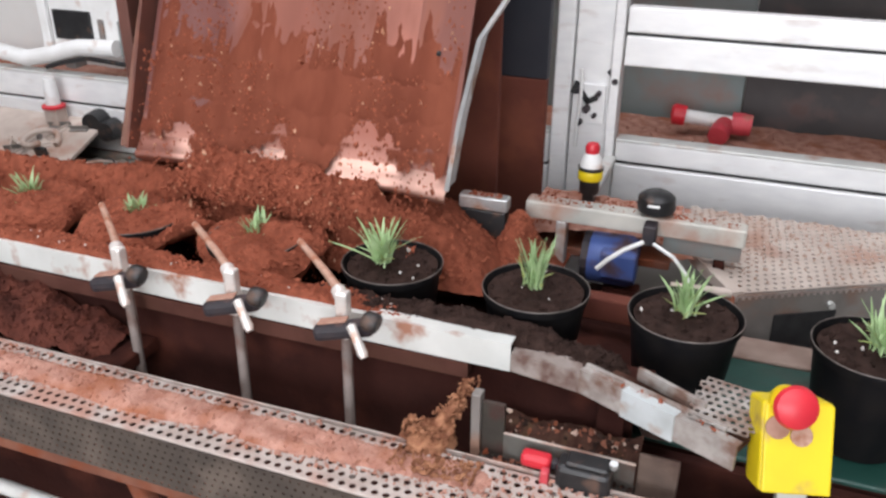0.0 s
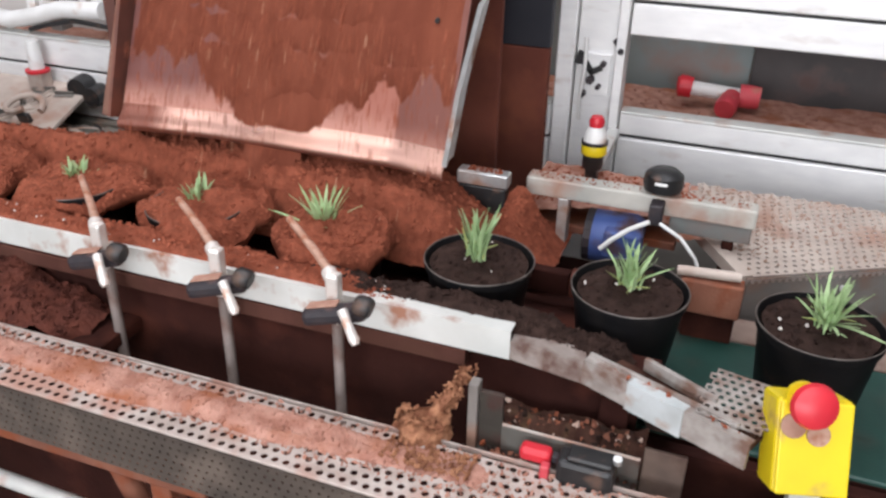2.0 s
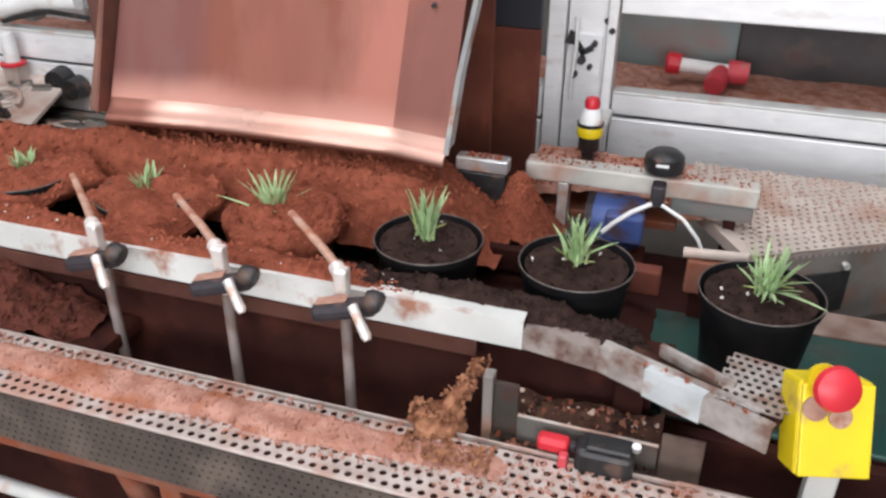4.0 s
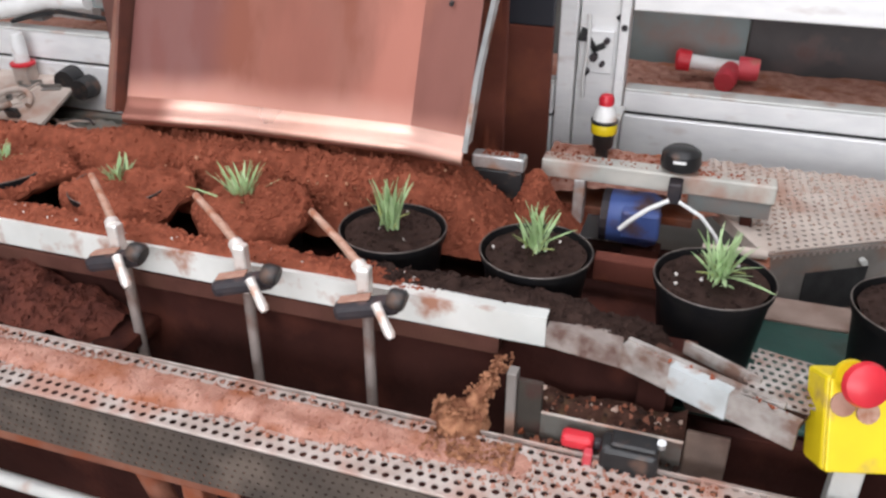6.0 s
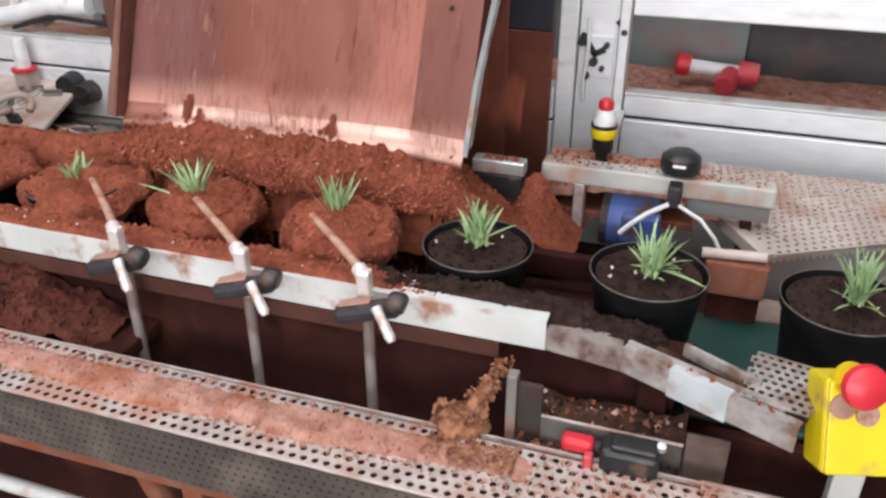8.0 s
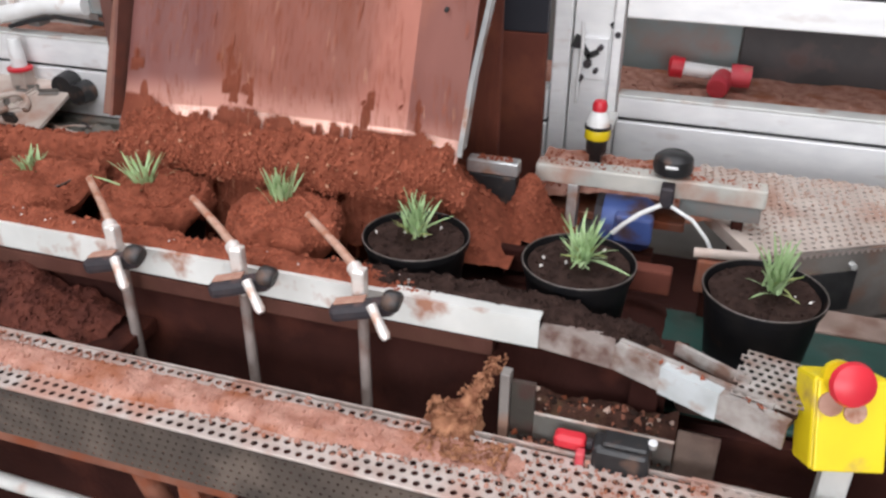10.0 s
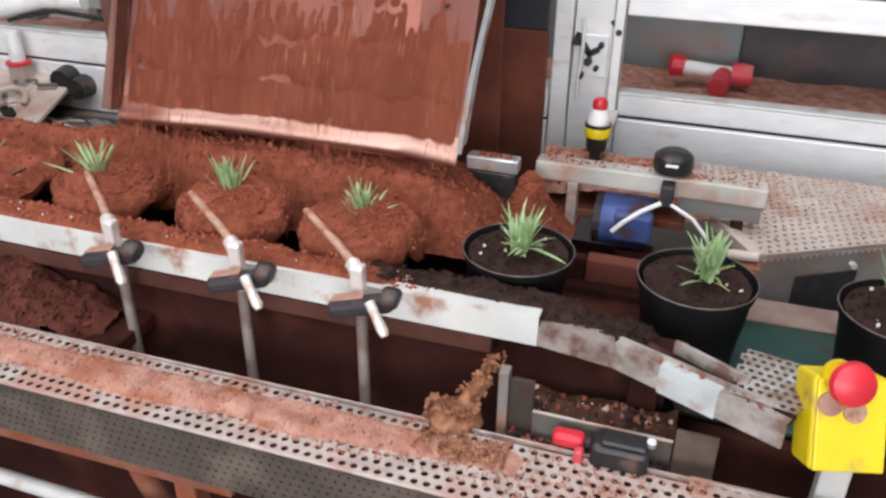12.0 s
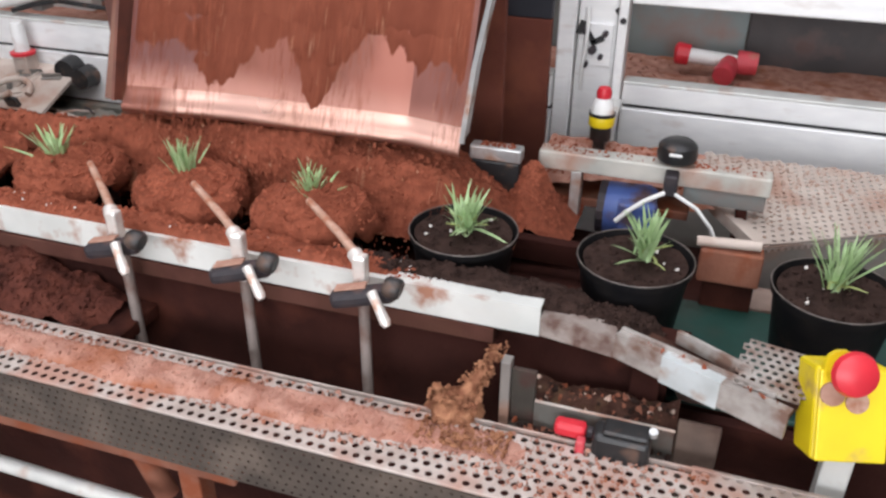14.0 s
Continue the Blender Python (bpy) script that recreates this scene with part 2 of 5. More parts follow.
def sheen_band(mat, axis, lo, hi, colour, amount=1.0):
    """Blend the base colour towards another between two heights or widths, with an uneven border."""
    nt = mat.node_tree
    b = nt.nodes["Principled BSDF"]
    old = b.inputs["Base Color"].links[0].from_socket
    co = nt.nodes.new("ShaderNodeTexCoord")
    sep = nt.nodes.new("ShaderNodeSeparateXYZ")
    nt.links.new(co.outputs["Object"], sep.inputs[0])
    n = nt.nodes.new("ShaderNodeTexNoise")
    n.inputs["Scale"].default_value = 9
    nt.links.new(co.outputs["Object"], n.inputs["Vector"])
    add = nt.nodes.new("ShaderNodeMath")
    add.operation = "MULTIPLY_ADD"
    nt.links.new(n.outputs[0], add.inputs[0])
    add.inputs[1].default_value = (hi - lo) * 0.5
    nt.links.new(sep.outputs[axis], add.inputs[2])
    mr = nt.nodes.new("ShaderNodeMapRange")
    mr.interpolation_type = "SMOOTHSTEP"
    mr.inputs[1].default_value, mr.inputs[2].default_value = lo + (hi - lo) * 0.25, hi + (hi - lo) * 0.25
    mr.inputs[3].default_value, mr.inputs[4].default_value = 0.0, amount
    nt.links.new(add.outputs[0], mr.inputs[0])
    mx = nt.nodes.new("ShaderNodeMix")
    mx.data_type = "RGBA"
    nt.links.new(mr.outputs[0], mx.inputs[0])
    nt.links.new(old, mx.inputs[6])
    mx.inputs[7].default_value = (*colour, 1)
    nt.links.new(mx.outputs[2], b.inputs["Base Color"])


# sheen put into colour: plate darker at left, plate and strips brighter near lip
sheen_band(M["chute"], 0, -0.800, -0.865, (0.165, 0.060, 0.050))
sheen_band(M["chute"], 2, 1.115, 1.050, (0.50, 0.24, 0.185))
sheen_band(M["chutedull"], 2, 1.095, 1.045, (0.42, 0.19, 0.145))


# highlight in the lip's colour fades left; brown below stands for reflected soil
sheen_band(M["lip"], 0, -0.890, -0.945, (0.30, 0.125, 0.095))
sheen_band(M["lip"], 2, 1.033, 1.018, (0.26, 0.105, 0.075))


# ---- mesh helpers ----
def finish(name, bm, mat, parent=None, label="", smooth=False):
    me = bpy.data.meshes.new(name)
    bmesh.ops.recalc_face_normals(bm, faces=bm.faces)
    bm.to_mesh(me)
    bm.free()
    me.materials.append(M[mat])
    if smooth:
        me.polygons.foreach_set("use_smooth", [True] * len(me.polygons))
        me.set_sharp_from_angle(angle=radians(40))
    ob = new(name, me)
    if parent:
        ob.parent = parent
    if label:
        tagged(ob, label)
    return ob


def part(name, bm, mat, parent, label="", smooth=False):
    return finish(name, bm, mat, parent, label, smooth)


def thing(name, label, category, at=None, group="", kind=""):
    ob = new(name)
    ob.empty_display_size = 0.05
    if at is not None:
        ob.matrix_world = at
    return tagged(ob, label, category, group, kind)


def box(x0, x1, y0, y1, z0, z1, bevel=0.002, bm=None, m=None):
    bm = bm or bmesh.new()
    vs = bmesh.ops.create_cube(bm, size=1)["verts"]
    bmesh.ops.transform(bm, verts=vs, matrix=Matrix.Translation(((x0 + x1) / 2, (y0 + y1) / 2, (z0 + z1) / 2)) @ Matrix.Diagonal((x1 - x0, y1 - y0, z1 - z0, 1)))
    if bevel:
        es = list({e for v in vs for e in v.link_edges})
        out = bmesh.ops.bevel(bm, geom=es, offset=bevel, segments=2, profile=0.5, affect="EDGES")
        vs = list({v for f in out["faces"] for v in f.verts} | {v for v in vs if v.is_valid})
    if m is not None:
        bmesh.ops.transform(bm, verts=[v for v in vs if v.is_valid], matrix=m)
    return bm


def tube(points, r, bm=None, sides=12, caps=True, radii=None):
    """A round bar along a polyline."""
    bm = bm or bmesh.new()
    pts = [Vector(p) for p in points]
    rings = []
    up = None
    for i, p in enumerate(pts):
        d = (pts[min(i + 1, len(pts) - 1)] - pts[max(i - 1, 0)]).normalized()
        if up is None:
            up = d.orthogonal().normalized()
        side = (up - up.dot(d) * d).normalized()
        up = side
        other = d.cross(side)
        rr = radii[i] if radii else r
        rings.append([bm.verts.new(p + rr * (math.cos(a) * side + math.sin(a) * other)) for a in [2 * math.pi * k / sides for k in range(sides)]])
    for a, b in zip(rings, rings[1:]):
        for k in range(sides):
            bm.faces.new((a[k], a[(k + 1) % sides], b[(k + 1) % sides], b[k]))
    if caps:
        bm.faces.new(rings[0][::-1])
        bm.faces.new(rings[-1])
    return bm


def lathe(profile, sides=32, bm=None, m=None):
    """A turned body from (radius, height) pairs; a radius of 0 closes it."""
    bm = bm or bmesh.new()
    rings = []
    for r, z in profile:
        if r <= 1e-6:
            rings.append([bm.verts.new((0, 0, z))])
        else:
            rings.append([bm.verts.new((r * math.cos(2 * math.pi * k / sides), r * math.sin(2 * math.pi * k / sides), z)) for k in range(sides)])
    for a, b in zip(rings, rings[1:]):
        for k in range(sides):
            j = (k + 1) % sides
            if len(a) == 1 and len(b) > 1:
                bm.faces.new((a[0], b[k], b[j]))
            elif len(b) == 1 and len(a) > 1:
                bm.faces.new((a[k], a[j], b[0]))
            elif len(a) > 1:
                bm.faces.new((a[k], a[j], b[j], b[k]))
    if m is not None:
        bmesh.ops.transform(bm, verts=[v for ring in rings for v in ring], matrix=m)
    return bm


def extrude_profile(outline, a, b, bm=None):
    """A bar of one cross-section: outline of offset vectors, from point a to point b."""
    bm = bm or bmesh.new()
    r0 = [bm.verts.new(Vector(a) + Vector(o)) for o in outline]
    r1 = [bm.verts.new(Vector(b) + Vector(o)) for o in outline]
    n = len(outline)
    for k in range(n):
        bm.faces.new((r0[k], r0[(k + 1) % n], r1[(k + 1) % n], r1[k]))
    bm.faces.new(r0[::-1])
    bm.faces.new(r1)
    return bm


def perforated(origin, u, v, nu, nv, pitch, r, thick=0.0018, keep=None):
    """A sheet with real round holes in staggered rows; origin, u and v span it."""
    o, u, v = Vector(origin), Vector(u).normalized(), Vector(v).normalized()
    n = u.cross(v).normalized()
    verts, faces = [], []
    h = pitch / 2
    for j in range(nv):
        for i in range(nu):
            cu, cv = (i + 0.5 + 0.5 * (j % 2)) * pitch, (j + 0.5) * pitch
            if keep and not keep(cu, cv):
                continue
            k0 = len(verts)
            outer = [(h, 0), (h, h), (0, h), (-h, h), (-h, 0), (-h, -h), (0, -h), (h, -h)]
            for dz in (0, -thick):
                for a, b in outer:
                    verts.append(o + u * (cu + a) + v * (cv + b) + n * dz)
                for q in range(8):
                    verts.append(o + u * (cu + r * math.cos(q * math.pi / 4)) + v * (cv + r * math.sin(q * math.pi / 4)) + n * dz)
            for q in range(8):
                w = (q + 1) % 8
                faces.append((k0 + q, k0 + w, k0 + 8 + w, k0 + 8 + q))
                faces.append((k0 + 8 + q, k0 + 8 + w, k0 + 24 + w, k0 + 24 + q))
                faces.append((k0 + 16 + w, k0 + 16 + q, k0 + 24 + q, k0 + 24 + w))
    me = bpy.data.meshes.new("perforated")
    me.from_pydata([tuple(p) for p in verts], [], faces)
    bm = bmesh.new()
    bm.from_mesh(me)
    bmesh.ops.remove_doubles(bm, verts=bm.verts, dist=0.0002)
    bm.to_mesh(me)
    bm.free()
    me.update()
    return me


def mesh_part(name, me, mat, parent, label="", kind=""):
    me.materials.append(M[mat])
    ob = new(name, me)
    ob.parent = parent
    return tagged(ob, label, kind=kind)


def crumbs(rng, places, sizes, stretch=(1, 1, 1)):
    """Many small angular lumps in one mesh."""
    base = np.array([(1, 0, 0), (-1, 0, 0), (0, 1, 0), (0, -1, 0), (0, 0, 1), (0, 0, -1), (.6, .6, .6), (-.6, -.6, .6)], float)
    tri = [(4, 6, 2), (4, 2, 7), (7, 1, 4), (4, 7, 3), (4, 3, 0), (4, 0, 6), (6, 0, 2), (2, 1, 7), (7, 1, 3), (5, 2, 0), (5, 1, 2), (5, 3, 1), (5, 0, 3)]
    n = len(places)
    places, sizes = np.asarray(places, float), np.asarray(sizes, float)
    q = rng.normal(size=(n, 3, 3))
    q, _ = np.linalg.qr(q)
    shape = base[None] * rng.uniform(0.6, 1.25, (n, 8, 1)) * rng.uniform(0.55, 1.2, (n, 1, 3))
    pts = np.einsum("nij,nkj->nki", q, shape) * sizes[:, None, None] * np.array(stretch)[None, None]
    pts += places[:, None]
    verts = pts.reshape(-1, 3)
    faces = (np.array(tri)[None] + 8 * np.arange(n)[:, None, None]).reshape(-1, 3)
    me = bpy.data.meshes.new("crumbs")
    me.from_pydata(verts.tolist(), [], faces.tolist())
    me.update()
    return me


def on_surface(rng, bm, n, low=-9.0):
    """Random places on the upward faces of a mesh."""
    tris = [f for f in bm.faces if f.normal.z > 0.15 and f.calc_center_median().z > low]
    area = np.array([f.calc_area() for f in tris])
    out = []
    for i in rng.choice(len(tris), n, p=area / area.sum()):
        w = rng.dirichlet(np.ones(len(tris[i].verts)))
        p = Vector()
        for a, v in zip(w, tris[i].verts):
            p += float(a) * v.co
        out.append(tuple(p))
    return out


def relief(x0, x1, y0, y1, step, height, floor=None):
    """A closed lump of soil over a rectangle: height(x, y) is its top."""
    nx, ny = max(int((x1 - x0) / step), 2), max(int((y1 - y0) / step), 2)
    verts, faces = [], []
    for j in range(ny + 1):
        for i in range(nx + 1):
            x, y = x0 + (x1 - x0) * i / nx, y0 + (y1 - y0) * j / ny
            verts.append((x, y, height(x, y)))
    for j in range(ny):
        for i in range(nx):
            a = j * (nx + 1) + i
            f = (a, a + 1, a + nx + 2, a + nx + 1)
            if floor is None or max(verts[q][2] for q in f) > floor:
                faces.append(f)
    me = bpy.data.meshes.new("relief")
    me.from_pydata(verts, [], faces)
    me.update()
    me.polygons.foreach_set("use_smooth", [True] * len(me.polygons))
    return me


def lumpy(x, y, s=1.0, seed=0.0):
    return (0.6 * noise.noise((x * 14 * s, y * 14 * s, seed)) + 0.3 * noise.noise((x * 40 * s, y * 40 * s, seed + 5)) + 0.22 * noise.noise((x * 110 * s, y * 110 * s, seed + 9)))


def soil_thing(name, me, mat, label, extra=None, extra_mat="crumb"):
    me.materials.append(M[mat])
    ob = new(name, me)
    tagged(ob, label, "soil", kind="stuff")
    if extra is not None:
        extra.materials.append(M[extra_mat])
        c = new("loose_soil", extra)
        c.parent = ob
        tagged(c, kind="stuff")
    return ob


# ---- the hall ----
def hall():
    tagged(finish("floor", box(-8, 8, -5, 9, -0.2, 0, 0), "concrete"), "grey concrete hall floor with soil stains", "floor", kind="structure")
    for name, b in (("wall_north", (-8, 8, 8, 8.2, 0, 4.2)), ("wall_west", (-8.2, -8, -5.2, 8.2, 0, 4.2)), ("wall_east", (8, 8.2, -5.2, 8.2, 0, 4.2))):
        tagged(finish(name, box(*b, 0), "wall"), "plain pale painted hall wall", "wall", kind="structure")
    bm = box(-8, 8, -5.2, -5, 0, ADDED_WINDOW[2], 0)
    box(-8, 8, -5.2, -5, ADDED_WINDOW[3], 4.2, 0, bm)
    box(-8, ADDED_WINDOW[0], -5.2, -5, ADDED_WINDOW[2], ADDED_WINDOW[3], 0, bm)
    box(ADDED_WINDOW[1], 8, -5.2, -5, ADDED_WINDOW[2], ADDED_WINDOW[3], 0, bm)
    tagged(finish("wall_south", bm, "wall"), "plain pale hall wall with an added unseen window opening", "wall", kind="structure")
    bm = bmesh.new()
    xs = sorted({-8.0, 8.0, *[s[0] - s[2] / 2 for s in SKYLIGHTS], *[s[0] + s[2] / 2 for s in SKYLIGHTS]})
    ys = sorted({-5.0, 8.0, *[s[1] - s[3] / 2 for s in SKYLIGHTS], *[s[1] + s[3] / 2 for s in SKYLIGHTS]})
    for xa, xb in zip(xs, xs[1:]):
        for ya, yb in zip(ys, ys[1:]):
            cx, cy = (xa + xb) / 2, (ya + yb) / 2
            if not any(abs(cx - s[0]) < s[2] / 2 and abs(cy - s[1]) < s[3] / 2 for s in SKYLIGHTS):
                box(xa, xb, ya, yb, 4.0, 4.2, 0, bm)
    tagged(finish("ceiling", bm, "ceiling"), "pale ceiling with skylight openings", "ceiling", kind="structure")


# ---- aluminium frame behind ----
def machine_frame():
    f = thing("aluminium_rack", "white aluminium profile rack standing behind the chute", "rack")
    part("post", box(-0.342, -0.300, 2.0, 2.05, 0, 1.9, 0.004), "alu", f)
    part("post", box(-0.296, -0.205, 2.012, 2.06, 0, 1.9, 0.004), "alu", f)
    part("post", box(-0.202, -0.180, 1.985, 2.05, 0, 1.9, 0.003), "alu", f)
    for xa, xb, g in ((-3.0, -0.346, 0.838), (-0.176, 1.6, 0.866)):
        part("beam", box(xa, xb, 2.0, 2.04, g + 0.008, 0.924, 0.004), "alu", f)
        part("groove", box(xa, xb, 2.01, 2.035, g, g + 0.0075, 0), "groove", f, "dark slot along the profile")
        part("panel", box(xa, xb, 1.998, 2.03, 0.700, g - 0.0005, 0.004), "alu", f)
        part("ledge", box(xa, xb, 1.996, 2.044, 0.9245, 0.932, 0.002), "pale", f)
    part("beam", box(-0.176, 1.6, 2.0, 2.04, 1.112, 1.183, 0.004), "alu", f)
    part("groove", box(-0.176, 1.6, 2.01, 2.035, 1.1835, 1.190, 0), "groove", f, "dark slot along the profile")
    part("beam", box(-0.176, 1.6, 2.0, 2.04, 1.1905, 1.250, 0.004), "alu", f)
    # slotted bracket plate with bolts on the post
    bm = box(-0.292, -0.212, 2.002, 2.0115, 0.96, 1.06, 0.002)
    part("bracket_plate", bm, "alu", f, "pale slotted mounting plate")
    for x, z, r in ((-0.275, 1.045, 0.009), (-0.228, 1.04, 0.007), (-0.255, 1.0, 0.010), (-0.235, 0.985, 0.006), (-0.270, 0.965, 0.008), (-0.190, 1.075, 0.008)):
        b = tube([(x, 2.004, z), (x, 1.982, z)], r, sides=6)
        part("bolt", b, "clamp", f, "dark hexagon bolt")
    for x, z, a in ((-0.286, 1.05, 20), (-0.262, 1.028, -35), (-0.246, 1.022, 60), (-0.196, 1.10, 50)):
        b = box(-0.007, 0.007, -0.006, 0, -0.016, 0.016, 0.001, m=pose(x, 1.999, z, 0, a, 0))
        part("slot", b, "groove", f, "dark slot")
    # white cable down the plate
    cable = [(-0.272 + 0.004 * math.sin(k * 0.5), 1.985 - 0.006 * math.sin(k * 0.4), 1.10 - k * 0.018) for k in range(12)]
    part("cable", tube(cable, 0.0045, sides=8), "white", f, "white cable hanging on the post", True)


def back_hopper():
    h = thing("soil_hopper", "grey-green and dark steel hopper behind the frame", "hopper")
    part("back_panel", box(-3.0, 0.10, 2.62, 2.65, 0.5, 1.3, 0.003), "greygreen", h)
    part("dark_panel", box(0.103, 1.8, 2.60, 2.65, 0.5, 1.3, 0.003), "darkpanel", h)
    part("tray", box(-3.0, 1.8, 2.06, 2.6, 0.66, 0.802, 0.004), "housing", h)
    part("top_rail", box(-0.176, 1.8, 2.3, 2.6, 1.34, 1.40, 0.004), "brownbar", h)
    rng = np.random.default_rng(4)
    hf = lambda x, y: 0.815 + 0.012 * lumpy(x, y, 0.7, 2) + 0.03 * max(0, (y - 2.3))
    pl = [(x, y, hf(x, y)) for x, y in zip(rng.uniform(-2.2, 1, 1500), rng.uniform(2.07, 2.58, 1500))]
    soil_thing("hopper_soil", relief(-2.9, 1.7, 2.062, 2.598, 0.02, hf), "palesoil", "dry brown soil lying in the hopper behind the frame", crumbs(rng, pl, rng.uniform(0.003, 0.008, 1500)), "palesoil")
    p = thing("pipe_fitting", "red and white plastic pipe fitting lying on soil", "pipe fitting")
    y, z = 2.46, 0.872
    part("tube", tube([(-0.048, y, z + 0.005), (0.082, y + 0.01, z - 0.006)], 0.020, sides=16), "white", p, "white plastic tube", True)
    part("end_cap", tube([(-0.088, y, z + 0.008), (-0.081, y, z + 0.008), (-0.047, y, z + 0.005)], 0.03, sides=18, radii=[0.022, 0.031, 0.029]), "red", p, "red end cap", True)
    part("tee", tube([(0.082, y + 0.01, z - 0.006), (0.112, y + 0.01, z - 0.006), (0.137, y + 0.01, z - 0.007)], 0.032, sides=18, radii=[0.033, 0.033, 0.03]), "pink", p, "faded red tee", True)
    part("branch", tube([(0.062, y + 0.0, z - 0.010), (0.054, y - 0.055, z - 0.020), (0.050, y - 0.075, z - 0.025)], 0.03, sides=18, radii=[0.026, 0.031, 0.028]), "pink", p, "faded red branch collar", True)


# ---- elevator chute ----
CHX0, CHX1 = -1.0, -0.352
LEAN = Vector((0, -0.408, -0.913))


def trough(x):
    """How far the chute's side strips are bent forward."""
    return 0.20 * max(0, x + 0.455) + (0.7 * min(max(0, -0.775 - x), 0.085) ** 2 + 0.12 * max(0, -0.86 - x))


def chute():
    c = thing("soil_chute", "soil-polished reddish steel elevator chute with a flared lip", "chute")
    lipy, lipz = 1.285, 1.043
    prof = []
    top = Vector((0, lipy, lipz)) - LEAN * 0.85
    prof.append(top)
    prof.append(Vector((0, lipy, lipz)) - LEAN * 0.02)
    ang = math.atan2(0.913, 0.408)
    p = Vector((0, lipy, lipz)) - LEAN * 0.02
    for k in range(9):
        a = ang - math.radians(34) * (k + 1) / 7 + math.radians(110) * max(0, k - 5) / 3
        p = p + Vector((0, -math.cos(a), -math.sin(a))) * 0.0062
        prof.append(p)
    for name, mat, label, seg, xa, xb, nx in (("plate", "chute", "reddish soil-polished steel plate, painted darker at one side", prof[:2], CHX0, -0.455, 44),
                                              ("side_strip", "chutedull", "dull soil-stained strip", prof[:2], -0.455, CHX1, 8), ("lip", "lip", "worn flared lip with a painted highlight", prof[1:], CHX0, CHX1, 54)):
        bm = bmesh.new()
        rows = []
        for q in seg:
            rows.append([bm.verts.new((x, q.y - trough(x) + 0.0010 * noise.noise((x * 8, q.z * 3, 3)), q.z)) for x in [xa + (xb - xa) * i / nx for i in range(nx + 1)]])
        for a, b in zip(rows, rows[1:]):
            for i in range(nx):
                bm.faces.new((a[i], b[i], b[i + 1], a[i + 1]))
        ex = bmesh.ops.extrude_face_region(bm, geom=list(bm.faces))
        bmesh.ops.translate(bm, verts=[v for v in ex["geom"] if isinstance(v, bmesh.types.BMVert)], vec=(0, 0.004, -0.002))
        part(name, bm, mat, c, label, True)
    # right side flange, flaring outwards above
    s0 = Vector((CHX1 + 0.003, lipy - 0.045, lipz + 0.005))
    line = [s0, s0 - LEAN * 0.12 + Vector((0.004, 0, 0)), s0 - LEAN * 0.26 + Vector((0.018, 0, 0)), s0 - LEAN * 0.36 + Vector((0.07, 0, 0)), s0 - LEAN * 0.7 + Vector((0.22, 0, 0))]
    bm = bmesh.new()
    a = [[bm.verts.new(q + Vector(o)) for o in ((0, 0, 0), (0.009, -0.004, 0), (0.009, 0.002, 0), (0.003, 0.006, 0), (0.003, 0.05, 0), (0, 0.05, 0))] for q in line]
    for r0, r1 in zip(a, a[1:]):
        for k in range(6):
            bm.faces.new((r0[k], r0[(k + 1) % 6], r1[(k + 1) % 6], r1[k]))
    bm.faces.new(a[0][::-1])
    bm.faces.new(a[-1])
    part("side_flange", bm, "galv", c, "bright bent steel side flange")
    # left side cheek
    bm = bmesh.new()
    l0 = Vector((CHX0 - 0.004, lipy, lipz))
    outline = [l0 + Vector((0, -0.05, 0.0)), l0 + Vector((0, 0.03, -0.02)), l0 - LEAN * 0.85 + Vector((0, 0.05, 0)), l0 - LEAN * 0.85 + Vector((0, -0.10, 0))]
    f = bm.faces.new([bm.verts.new(q) for q in outline])
    ex = bmesh.ops.extrude_face_region(bm, geom=[f])
    bmesh.ops.translate(bm, verts=[v for v in ex["geom"] if isinstance(v, bmesh.types.BMVert)], vec=(-0.006, 0, 0))
    part("side_cheek", bm, "chuteside", c, "dusty brown side cheek")
    part("side_fold", box(-0.044, -0.0065, 0, 0.012, -0.01, 0.9, 0.003, m=Matrix.Translation(l0 + Vector((0, -0.02, 0.0))) @ pose(0, 0, 0, -24)), "fold", c, "dusty tan-brown folded edge")
    # dark hole in the plate
    h = Vector((0, lipy, lipz)) - LEAN * 0.23
    part("rivet", tube([(-0.405, h.y - 0.016, h.z), (-0.405, h.y - 0.022, h.z - 0.002)], 0.004, sides=8), "groove", c, "dark rivet")
    h = thing("elevator_housing", "soil-stained steel housing behind the chute", "elevator housing")
    part("side_wall", box(-0.72, -0.346, 1.94, 1.965, 0.55, 1.075, 0.003), "housing", h, "brown soil-stained wall")
    # the dark interior up here is put into the wall's colour
    part("dark_wall", box(-0.72, -0.346, 1.94, 1.97, 1.0755, 1.9, 0.003), "navy", h, "dark navy wall in place of the shaded interior")
    part("rear_wall", box(-1.06, -0.40, 1.72, 1.74, 0.6, 1.9, 0.003), "housing", h)
    part("left_wall", box(-1.09, -1.062, 1.36, 1.74, 0.6, 1.9, 0.003), "chuteside", h)
    b = thing("steel_bracket", "grey steel bracket with a black rubber pad beside the chute", "bracket")
    part("plate", box(-0.378, -0.281, 1.40, 1.43, 0.951, 0.978, 0.004), "galv", b)
    part("pad", box(-0.376, -0.284, 1.402, 1.428, 0.895, 0.9505, 0.004), "black", b, "black rubber pad")
    part("foot", box(-0.352, -0.30, 1.405, 1.425, 0.74, 0.8945, 0.002), "under", b)


